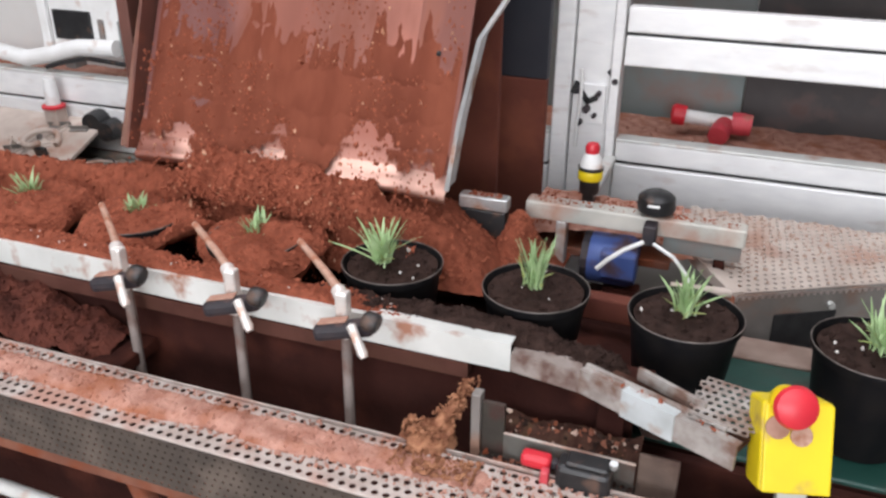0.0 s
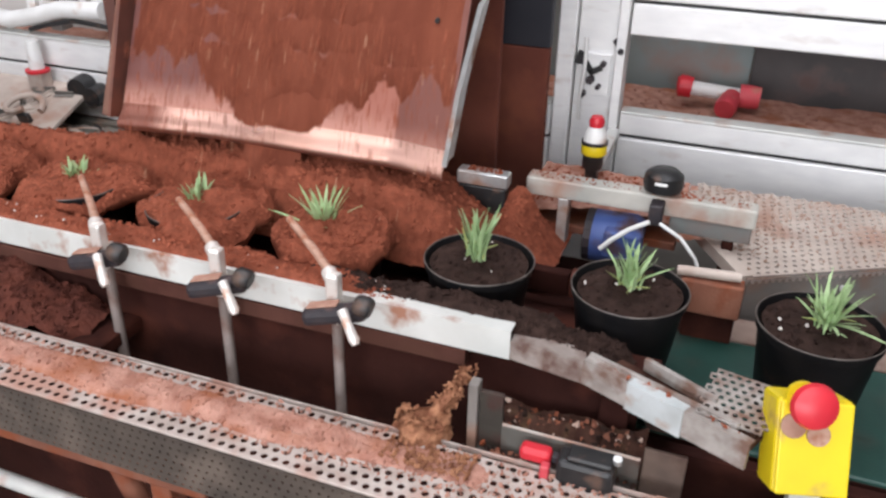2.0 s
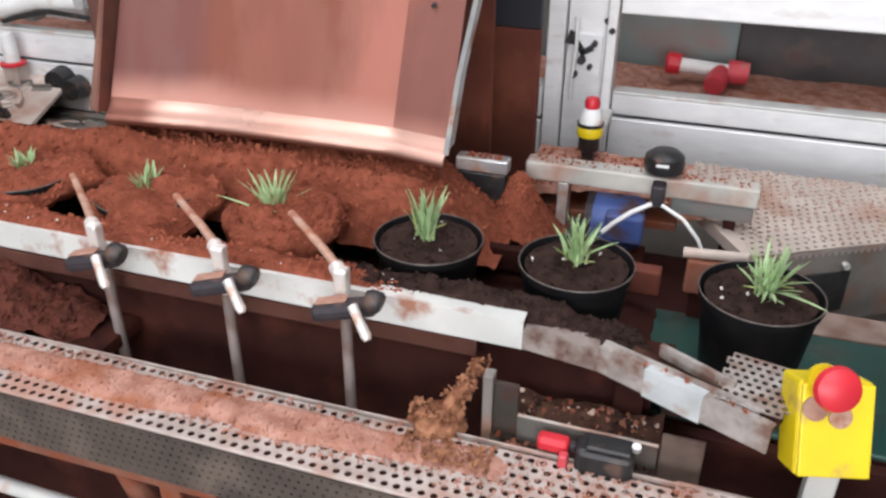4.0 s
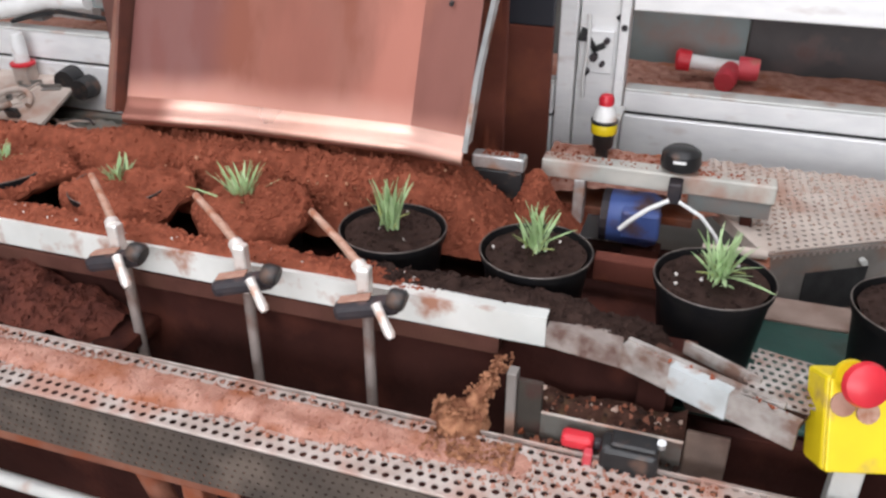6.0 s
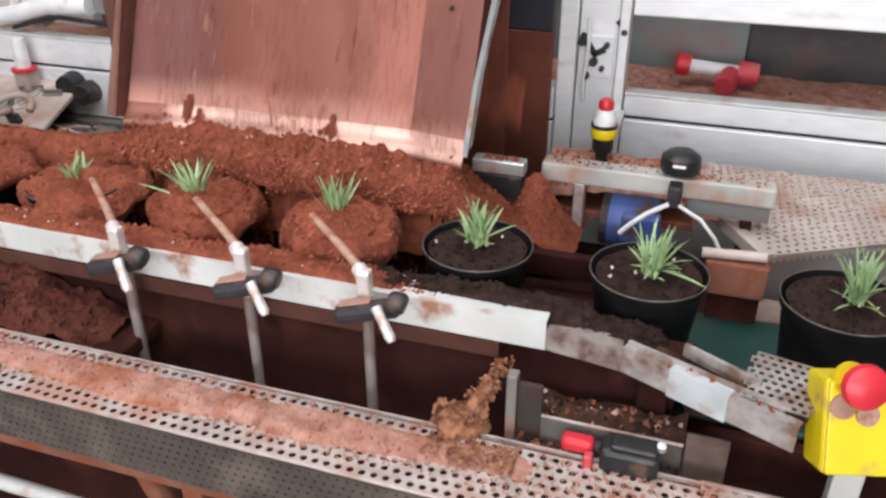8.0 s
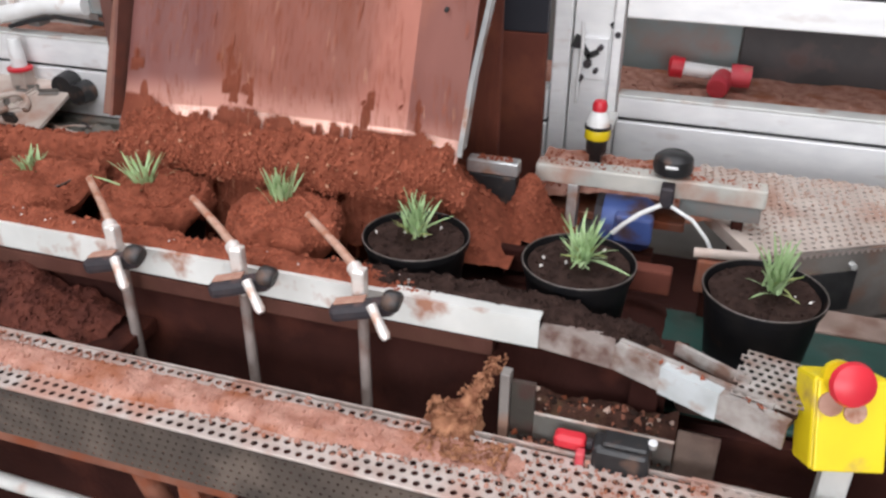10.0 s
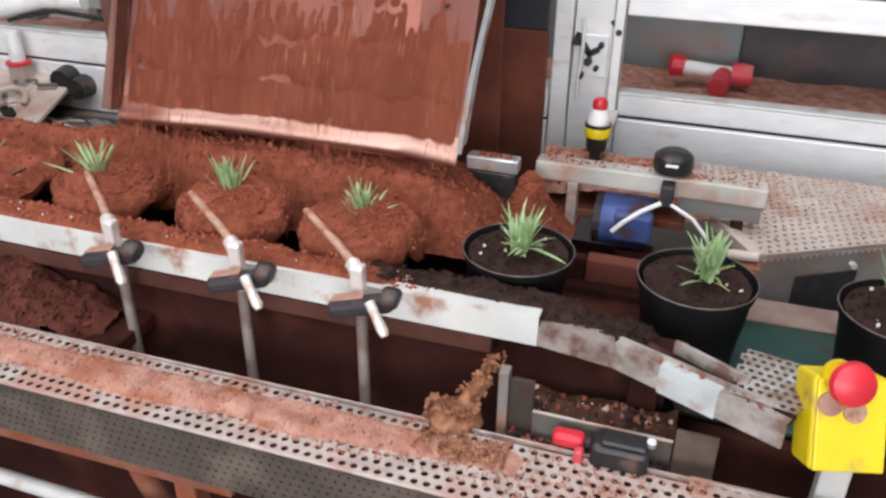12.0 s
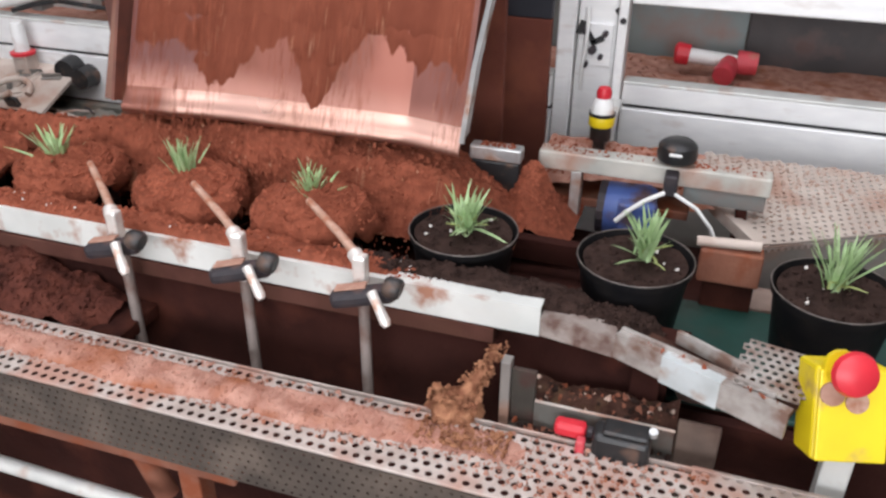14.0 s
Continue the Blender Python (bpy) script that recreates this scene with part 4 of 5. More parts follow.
def base_frame():
    b = thing("steel_stand", "soil-crusted brown steel stand under the perforated tray", "stand")
    # this panel's near-black colour holds the shade below the conveyor
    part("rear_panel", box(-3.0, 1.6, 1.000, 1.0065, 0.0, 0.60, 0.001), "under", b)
    part("cross_bar", box(-1.7, -0.55, 0.780, 0.815, 0.615, 0.655, 0.005, m=Matrix.Translation((0, 0.02, 0.03))), "brownbar", b)
    part("upright", box(-0.652, -0.615, 0.802, 0.838, 0.0, 0.682, 0.004), "brownbar", b)
    part("upright", box(-1.22, -1.18, 0.802, 0.838, 0.0, 0.640, 0.004), "brownbar", b)
    part("pale_bar", tube([(-1.02, 0.80, 0.553), (-0.70, 0.80, 0.545)], 0.013), "pale", b, "pale round bar", True)
    part("brace", tube([(-1.05, 0.86, 0.69), (-0.78, 0.87, 0.60), (-0.74, 0.87, 0.50)], 0.02), "brownbar", b, "soil-covered brace", True)


def switch_group():
    p = thing("grey_bracket_plate", "dirty grey steel bracket plate behind the tray", "bracket")
    part("upright", box(-0.186, -0.172, 0.915, 0.935, 0.70, 0.885, 0.002), "skirt", p)
    part("web", box(-0.1715, -0.138, 0.922, 0.930, 0.7855, 0.872, 0.001), "greypanel", p, "dirty grey-green panel")
    part("front_wall", box(-0.1375, 0.048, 0.918, 0.926, 0.7855, 0.826, 0.001), "greywall", p, "dirty grey low wall")
    part("wall_edge", tube([(-0.137, 0.920, 0.828), (0.048, 0.918, 0.828)], 0.0020, sides=8), "dirtybar", p, "pale edge along the wall top", True)
    part("end_panel", box(0.0505, 0.105, 0.930, 0.936, 0.66, 0.838, 0.002), "endpanel", p, "brown-grey dusty panel")
    part("shelf", box(-0.171, 0.05, 0.8905, 0.985, 0.775, 0.785, 0.002), "greypanel", p)
    part("rear_lip", box(-0.171, 0.05, 0.986, 0.992, 0.76, 0.800, 0.001), "under", p)
    s = thing("limit_switch", "black limit switch with a red plunger", "switch")
    part("body", box(-0.052, 0.022, 0.872, 0.910, 0.786, 0.832, 0.007), "black", s)
    part("lid", box(-0.040, 0.018, 0.876, 0.906, 0.8325, 0.839, 0.003), "black", s)
    part("plunger", box(-0.104, -0.062, 0.885, 0.907, 0.806, 0.826, 0.006), "red", s, "red plunger")
    part("plunger_rod", box(-0.0615, -0.0525, 0.89, 0.902, 0.81, 0.822, 0.002), "clamp", s)
    part("red_arm", box(-0.072, -0.060, 0.870, 0.884, 0.786, 0.818, 0.003), "pink", s, "faded red arm")
    for x, y, h in ((-0.047, 0.862, 0.786), (0.016, 0.858, 0.786), (0.022, 0.895, 0.834), (-0.045, 0.93, 0.80), (-0.02, 0.935, 0.80)):
        part("screw", tube([(x, y, h), (x, y - 0.002, h + 0.008)], 0.006, sides=10), "galv", s, "pale screw head")
    rng = np.random.default_rng(44)
    heap = lambda x, y: 0.790 + 0.030 * min(1, max(0, (y - 0.927) / 0.03)) + 0.022 * lumpy(x, y, 1.2, 81)
    soil_thing("bracket_soil", relief(-0.165, 0.05, 0.928, 0.985, 0.005, heap), "peatbrown", "brown soil and litter lying behind the low wall")
    n = 300
    xs, ys = rng.uniform(-0.165, 0.045, n), rng.uniform(0.893, 0.98, n)
    zs = [heap(x, y) if y > 0.928 else 0.787 for x, y in zip(xs, ys)]
    me = crumbs(rng, np.stack([xs, ys, zs], 1), rng.uniform(0.0015, 0.0065, n))
    for q in ("darksoil", "brownbar", "tansoil"):
        me.materials.append(M[q])
    me.polygons.foreach_set("material_index", np.repeat(rng.choice(3, n, p=(0.5, 0.38, 0.12)), len(me.polygons) // n).astype(np.int32))
    tagged(new("shelf_debris", me), "brown soil crumbs and pale grit littering the bracket shelf", "soil", kind="stuff")
    e = thing("emergency_stop", "yellow emergency stop box with a red mushroom button", "emergency stop")
    rot = pose(0, 0, 0, -24, 0, 15)
    m = Matrix.Translation(Vector((0.220, 0.870, 0.998)) - rot @ Vector((0.0, -0.036, -0.012))) @ rot @ Matrix.Scale(0.87, 4)
    part("box", box(-0.030, 0.066, 0.004, 0.07, -0.140, -0.012, 0.006, m=m), "yellow", e)
    part("lid", box(-0.028, 0.064, -0.004, 0.0035, -0.138, -0.014, 0.003, m=m), "yellow", e)
    part("collar", tube([m @ Vector((0, 0.006, -0.012)), m @ Vector((0, -0.004, -0.012))], 0.020, sides=20), "yellow", e)
    part("button", lathe([(0, 0.048), (0.018, 0.047), (0.027, 0.042), (0.030, 0.034), (0.026, 0.027), (0.014, 0.024), (0.014, 0.0005), (0, 0.0005)], 28, m=m @ Matrix.Translation((0.0, -0.0045, -0.012)) @ pose(0, 0, 0, 90)), "red", e, "red mushroom button", True)
    part("lug", tube([m @ Vector((-0.012, -0.0045, -0.046)), m @ Vector((-0.012, -0.009, -0.046))], 0.014, sides=16), "clamptop", e, "dirty brown cap")
    part("lug", tube([m @ Vector((0.020, -0.0045, -0.056)), m @ Vector((0.020, -0.008, -0.056))], 0.013, sides=16), "rod", e, "dusty screw cap")
    part("post", box(0.225, 0.26, 0.915, 0.94, 0.0, 0.885, 0.003), "pale", e, "pale mounting post")


# ---- far left parts ----
def left_parts():
    c = thing("white_nozzle", "small white canister with a red foot on the plate", "canister")
    m = pose(-1.915, 1.955, 0.836) @ Matrix.Scale(0.85, 4)
    part("body", lathe([(0, 0.012), (0.026, 0.012), (0.024, 0.09), (0.02, 0.11), (0, 0.112)], 18, m=m), "white", c, smooth=True)
    part("foot", lathe([(0, 0), (0.042, 0), (0.042, 0.009), (0.028, 0.0115), (0, 0.0115)], 18, m=m), "red", c, "red foot ring", True)
    part("bracket", box(-1.94, -1.89, 1.935, 1.98, 0.782, 0.8355, 0.002), "beige", c)
    k = thing("double_knob", "black double clamping knob on the white panel", "knob")
    part("lobe", tube([(-1.775, 1.997, 0.795), (-1.775, 1.95, 0.795)], 0.042, sides=14, radii=[0.042, 0.036]), "black", k, smooth=True)
    part("lobe", tube([(-1.722, 1.997, 0.780), (-1.722, 1.945, 0.780)], 0.034, sides=14, radii=[0.034, 0.03]), "black", k, smooth=True)
    b = thing("side_belt", "olive-grey dusty side belt beyond the soil", "belt")
    part("belt", box(-3.2, -1.10, 1.62, 1.96, 0.655, 0.672, 0.003), "olive", b)
    part("lip", box(-3.2, -1.10, 1.962, 1.996, 0.64, 0.70, 0.003), "olive", b)
    part("leg", box(-2.2, -2.15, 1.7, 1.75, 0, 0.654, 0.002), "under", b)
    rise = lambda x, y: 0.676 + 0.040 * max(0, lumpy(x, y, 0.8, 91) + 0.25)
    soil_thing("belt_litter", relief(-2.1, -1.12, 1.63, 1.95, 0.009, rise), "olive", "grey-olive dust and litter lying on the side belt")
    rng = np.random.default_rng(19)
    for k in range(9):
        x, y, a, ln = rng.uniform(-1.85, -1.45), rng.uniform(1.70, 1.93), rng.uniform(-0.9, 0.5), rng.uniform(0.03, 0.09)
        d = Vector((math.cos(a), math.sin(a), 0)) * ln
        q = Vector((x, y, rise(x, y) + 0.010))
        stick = thing("straw", "thin pale straw lying in the litter", "straw", group="straws on the side belt")
        part("stalk", tube([q - d, q + Vector((0, 0, 0.006)), q + d], 0.0032, sides=6), "beige" if k % 3 else "clamp", stick)
    apron = pose(-1.75, 1.995, 0.80, 21)
    p = thing("dusty_plate", "sloping dusty beige steel plate with debris", "plate")
    part("plate", box(-1.44, 0, -0.27, 0, -0.012, 0, 0.002, m=apron), "beige", p)
    part("leg", box(-2.6, -2.55, 1.80, 1.84, 0.673, 0.712, 0), "under", p)
    h = thing("grey_hose", "short grey hose lying on the dusty plate", "hose")
    pts = [apron @ Vector((-0.13 + 0.05 * math.cos(a * 0.5), -0.15 + 0.05 * math.sin(a * 0.5), 0.0095 + 0.003 * a)) for a in range(12)]
    part("coil", tube(pts, 0.009), "beige", h, smooth=True)
    part("clip", box(-0.12, -0.08, -0.20, -0.185, 0.0005, 0.03, 0.002, m=apron), "black", h)
    rng = random.Random(9)
    for k in range(9):
        sc = thing("metal_scrap", "small dull scrap of bent sheet metal on the dusty plate", "scrap", apron @ pose(-0.24 + 0.20 * rng.random(), -0.24 + 0.20 * rng.random(), 0.0005, 0, 0, rng.uniform(0, 180)), "scraps on the plate")
        ln = rng.uniform(0.02, 0.05)
        part("strip", box(-ln, ln, -0.006, 0.006, 0, 0.003, 0.0008), "skirt" if k % 2 else "beige", sc)
        part("flange", box(-ln, ln, 0.0062, 0.0085, 0, rng.uniform(0.008, 0.02), 0.0005), "skirt" if k % 2 else "beige", sc)
    e = thing("control_cabinet", "white control cabinet with a black window", "cabinet")
    part("body", box(-1.965, -1.55, 2.055, 2.3, 0.99, 1.5, 0.01), "white", e)
    part("window", box(-1.945, -1.80, 2.046, 2.0545, 1.03, 1.12, 0.004), "black", e, "black window")
    part("grey_stripe", box(-1.70, -1.66, 2.046, 2.0545, 0.995, 1.10, 0.003), "greygreen", e, "grey stripe")
    part("post", box(-2.0, -1.967, 2.045, 2.08, 0.94, 1.5, 0.004), "white", e)
    part("latch", box(-1.775, -1.755, 2.046, 2.0545, 1.04, 1.10, 0.004), "skirt", e, "grey latch")
    part("hose", tube([(-2.25, 2.03, 0.985), (-2.05, 2.02, 0.965), (-1.95, 2.02, 0.985), (-1.84, 2.02, 1.015), (-1.70, 2.03, 1.02)], 0.026), "white", e, "white flexible hose", True)
    part("cable", tube([(-1.97, 2.01, 0.945), (-1.90, 2.01, 0.965), (-1.80, 2.015, 0.985), (-1.64, 2.02, 0.975)], 0.007), "black", e, "black cable", True)
    w = thing("far_white_rack", "pale rack with soft yellow and grey shapes far behind", "rack")
    part("panel", box(-3.2, -2.1, 2.5, 2.55, 0.66, 1.6, 0.004), "wall", w)
    part("upright", box(-2.32, -2.27, 2.44, 2.499, 0, 1.6, 0.004), "greygreen", w)


# ---- potted plants ----
def foliage(rng, count, height, spread=1.0):
    verts, faces = [], []
    for k in range(count):
        a = rng.uniform(0, 2 * math.pi)
        base = Vector((rng.normal() * 0.006, rng.normal() * 0.006, rng.uniform(0, 0.012)))
        lean = spread * abs(rng.normal()) * 0.30 + 0.03
        ln = height * rng.uniform(0.5, 1.0)
        side = Vector((-math.sin(a), math.cos(a), 0))
        out = Vector((math.cos(a), math.sin(a), 0))
        wid = rng.uniform(0.0012, 0.0025)
        k0 = len(verts)
        for i in range(5):
            s = i / 4
            p = base + out * (ln * s * math.sin(lean) + 0.010 * s * s) + Vector((0, 0, ln * s * math.cos(lean) - 0.012 * lean * s * s))
            w = wid * (0.7 + 1.2 * s) * (1 - s ** 3) + 0.0004
            nrm = side.cross(out * math.cos(lean) + Vector((0, 0, 1)))
            for q in (side * w, out * 0.0012 + Vector((0, 0, 0.0008)), -side * w):
                verts.append(p + q)
        for i in range(4):
            b = k0 + 3 * i
            faces += [(b, b + 1, b + 4, b + 3), (b + 1, b + 2, b + 5, b + 4), (b + 2, b, b + 3, b + 5)]
    me = bpy.data.meshes.new("foliage")
    me.from_pydata([tuple(v) for v in verts], [], faces)
    me.update()
    return me


POT_PROFILE = [(0, -POT_H), (0.062, -POT_H), (0.064, -POT_H + 0.004), (0.080, -0.014), (0.0835, -0.013), (0.086, -0.002), (0.0855, 0.0), (0.0835, 0.0), (0.0825, -0.004), (0.0785, -0.014), (0.0755, -0.040), (0, -0.041)]
_cache = {}


def potted_plant(k, covered):
    """covered: 1 for a pot that already lies under the red soil, 0 for one that is still bare."""
    rng = np.random.default_rng(100 + k)
    label = ("black plastic pot heaped with red-brown soil holding a grey-green seedling" if covered
             else "black plastic pot of dark peat with a grey-green seedling tuft")
    p = thing("potted_plant", label, "potted plant", group="pots on the conveyor")
    if "pot" not in _cache:
        _cache["pot"] = lathe(POT_PROFILE, 40)
        ob = part("pot", _cache["pot"], "pot", p, "", True)
        _cache["pot"] = ob.data
    else:
        ob = new("pot", _cache["pot"])
        ob.parent = p
    if "rim" not in _cache:
        _cache["rim"] = part("rim", lathe([(0.0838, 0.0004), (0.0842, 0.0016), (0.0852, 0.0016), (0.0858, 0.0004)], 40), "rim", p, "thin pale rim", True).data
    else:
        ob = new("rim", _cache["rim"])
        ob.parent = p
        tagged(ob, "thin pale rim")
    bm = bmesh.new()
    rings = [[bm.verts.new((0, 0, -0.010 + 0.004 * rng.normal() * 0.3 + 0.006))]]
    for i in range(1, 10):
        r = 0.0765 * i / 9
        rings.append([bm.verts.new((r * math.cos(2 * math.pi * j / 28), r * math.sin(2 * math.pi * j / 28), -0.006 + 0.0045 * noise.noise((r * 60 * math.cos(2 * math.pi * j / 28) + k * 9, r * 60 * math.sin(2 * math.pi * j / 28), k)))) for j in range(28)])
    for j in range(28):
        bm.faces.new((rings[0][0], rings[1][j], rings[1][(j + 1) % 28]))
        for a, b in zip(rings[1:], rings[2:]):
            bm.faces.new((a[j], b[j], b[(j + 1) % 28], a[(j + 1) % 28]))
    peat = part("peat", bm, "darksoil", p, "dark peat", True)
    n = 120
    rr, aa = 0.073 * np.sqrt(rng.uniform(0, 1, n)), rng.uniform(0, 6.28, n)
    cr = crumbs(rng, np.stack([rr * np.cos(aa), rr * np.sin(aa), np.full(n, -0.004)], 1), rng.uniform(0.0015, 0.0045, n))
    c = mesh_part("loose_peat", cr, "darksoil", peat, kind="stuff")
    n = 4
    rr, aa = 0.068 * np.sqrt(rng.uniform(0, 1, n)), rng.uniform(0, 6.28, n)
    cr = crumbs(rng, np.stack([rr * np.cos(aa), rr * np.sin(aa), np.full(n, -0.002)], 1), rng.uniform(0.002, 0.0045, n))
    mesh_part("perlite", cr, "perlite", peat, "white perlite grains", "stuff")
    spread = (0.7, 1.0, 1.7, 1.2, 0.8, 1.5)[k % 6]
    fol = foliage(rng, 46, (0.058 if covered else 0.084) + 0.012 * rng.uniform(-1, 1), spread)
    pl = mesh_part("foliage", fol, "leaf", p, "narrow grey-green leaves")
    pl.location = (0.006 * rng.normal(), 0.006 * rng.normal(), -0.004 if not covered else -0.013)
    low = foliage(rng, 7, 0.045, 2.0)
    lo = mesh_part("lower_leaves", low, "leafyellow", pl, "yellowish lower leaves")
    # mound of fresh soil
    R = 0.103 if covered else 0.0735
    H = 0.016 if covered else 0.014
    prof = [(0, H), (R * 0.15, H), (R * 0.3, H * 0.96), (R * 0.45, H * 0.85), (R * 0.6, H * 0.7), (R * 0.75, H * 0.45), (R * 0.86, H * 0.05)]
    prof += [(R * 0.97, -0.008), (R * 1.05, -0.020), (R * 1.02, -0.030), (R * 0.86, -0.034)] if covered else [(R, -0.008), (R * 0.97, -0.02), (R * 0.9, -0.024)]
    bm = lathe(prof, 44)
    for v in bm.verts:
        d = Vector((v.co.x, v.co.y, 0))
        f = d.length / R
        v.co.z += (0.024 if covered else 0.014) * lumpy(v.co.x + k, v.co.y, 1.7, k) * (1 if f < 0.95 else 0.5)
        if covered:
            v.co += d * (0.02 + (0.10 if v.co.y > 0.02 else 0) + 0.36 * noise.noise((v.co.x * 11 + k * 3, v.co.y * 11, 4)))
            if f > 0.9:
                v.co.z += 0.034 * noise.noise((v.co.x * 16 + k * 5, v.co.y * 16, 7)) - 0.004
    bmesh.ops.recalc_face_normals(bm, faces=bm.faces)
    n = 1000
    cr = crumbs(rng, on_surface(rng, bm, n), rng.uniform(0.0012, 0.0048, n))
    mound = part("soil_mound", bm, "soil", p, "heap of fresh red-brown soil", True)
    mesh_part("loose_soil", cr, "crumb", mound, kind="stuff")
    if covered:
        return p, mound, None
    # soil piled round the pot's wall
    bm = bmesh.new()
    ring = [(0.072, -0.03), (0.073, 0.008), (0.086, 0.011), (0.095, 0.0), (0.100, -0.020), (0.096, -0.036), (0.072, -0.040)]
    loops = []
    for i in range(40):
        a = 2 * math.pi * i / 40
        loops.append([bm.verts.new((q * math.cos(a) * g, q * math.sin(a) * g, z + (0.012 if z > -0.015 else 0.030) * noise.noise((math.cos(a) * 4 + k, math.sin(a) * 4, q * 90))))
                      for q, z in ring for g in (1 + (0.16 * noise.noise((math.cos(a) * 2.2 + k * 5, math.sin(a) * 2.2, 2)) if q > 0.09 else 0),)])
    for i in range(40):
        for j in range(7):
            bm.faces.new((loops[i][j], loops[i][(j + 1) % 7], loops[(i + 1) % 40][(j + 1) % 7], loops[(i + 1) % 40][j]))
    bmesh.ops.recalc_face_normals(bm, faces=bm.faces)
    cr = crumbs(rng, on_surface(rng, bm, 500), rng.uniform(0.0012, 0.0045, 500))
    collar = part("soil_collar", bm, "soil", p, "red-brown soil piled round the pot", True)
    mesh_part("loose_soil", cr, "crumb", collar, kind="stuff")
    return p, mound, collar


# ---- soil under the chute, and falling soil ----
def bank_height(x, y):
    body = 0.975 + 0.016 * math.exp(-((x + 0.68) / 0.30) ** 2) + 0.012 * lumpy(x, y, 0.9, 41)
    body += 0.050 * math.exp(-((x + 0.995) / 0.050) ** 2 - ((y - 1.235) / 0.05) ** 2)
    f = min(1, max(0, (y - 1.222) / 0.045)) * min(1, max(0, (-0.27 - x) / 0.13))
    b = 0.05 * max(0, (y - 1.36) / 0.1) + 0.20 * min(1, max(0, (-1.03 - x) / 0.06)) * max(0, (y - 1.285) / 0.1)
    return 0.868 + (body - 0.868) * f ** 0.7 - b + 0.011 * lumpy(x, y, 1.7, 43)


def soil_bank():
    rng = np.random.default_rng(77)
    n = 5200
    xs, ys = rng.uniform(-1.9, -0.29, n), rng.uniform(1.228, 1.46, n)
    pl = [(x, y, bank_height(x, y)) for x, y in zip(xs, ys) if x > -1.03 or y < 1.31]
    n = len(pl)
    soil_thing("soil_bank", relief(-2.4, -0.25, 1.216, 1.50, 0.008, bank_height), "soil", "bank of red-brown soil piled under the chute", crumbs(rng, pl, rng.uniform(0.0018, 0.007, n)))
    s = thing("bank_shelf", "soil-crusted shelf carrying the soil bank, shade painted in", "shelf")
    part("plate", box(-3.0, -0.26, 1.33, 1.52, 0.832, 0.862, 0.003), "under", s)
    # spill at the right end of the bank
    hf = lambda x, y: 0.86 + 0.110 * math.exp(-((x + 0.262) / 0.045) ** 2 - ((y - 1.42) / 0.07) ** 2) + 0.012 * lumpy(x, y, 1, 51) - 0.5 * max(0, abs(x + 0.262) - 0.062) - 0.02
    n = 700
    xs, ys = rng.normal(-0.262, 0.03, n), rng.normal(1.42, 0.045, n)
    pl = [(x, y, hf(x, y)) for x, y in zip(xs, ys)]
    soil_thing("soil_spill", relief(-0.355, -0.175, 1.33, 1.52, 0.007, hf), "soil", "small heap of red soil beside the bracket", crumbs(rng, pl, rng.uniform(0.0015, 0.005, n)))


def falling_soil():
    """Loose crumbs in sheets that slide down the chute; each sheet is one rigid cloud."""
    meshes = []
    for v in range(4):
        rng = np.random.default_rng(500 + v)
        n = 1900
        s = rng.uniform(-0.17, 0.17, n)
        x = rng.uniform(-0.315, 0.315, n)
        keep = np.array([noise.noise((float(a) * 7 + v * 13, float(b) * 3.5, v)) > -0.20 for a, b in zip(x, s)])
        x, s = x[keep], s[keep]
        off = np.abs(rng.normal(0, 0.012, len(x))) + 0.006
        pts = np.stack([x, s * 0.408 - off * 0.913, s * 0.913 + off * 0.408], 1)
        size = np.where(rng.uniform(0, 1, len(x)) < 0.05, rng.uniform(0.004, 0.006, len(x)), rng.uniform(0.0014, 0.0034, len(x)))
        me = crumbs(rng, pts, size, (0.9, 1.1, 1.35))
        me.materials.append(M["crumb"])
        me.materials.append(M["fleck"])
        pale = np.repeat(rng.uniform(0, 1, len(x)) < 0.05, len(me.polygons) // len(x))
        me.polygons.foreach_set("material_index", pale.astype(np.int32))
        meshes.append(me)
    obs = []
    for k in range(9):
        ob = new("falling_soil", meshes[k % 4])
        tagged(ob, "loose red-brown soil crumbs falling down the chute", "soil", "falling soil", "stuff")
        obs.append(ob)
    return obs


PIECE = 0.07


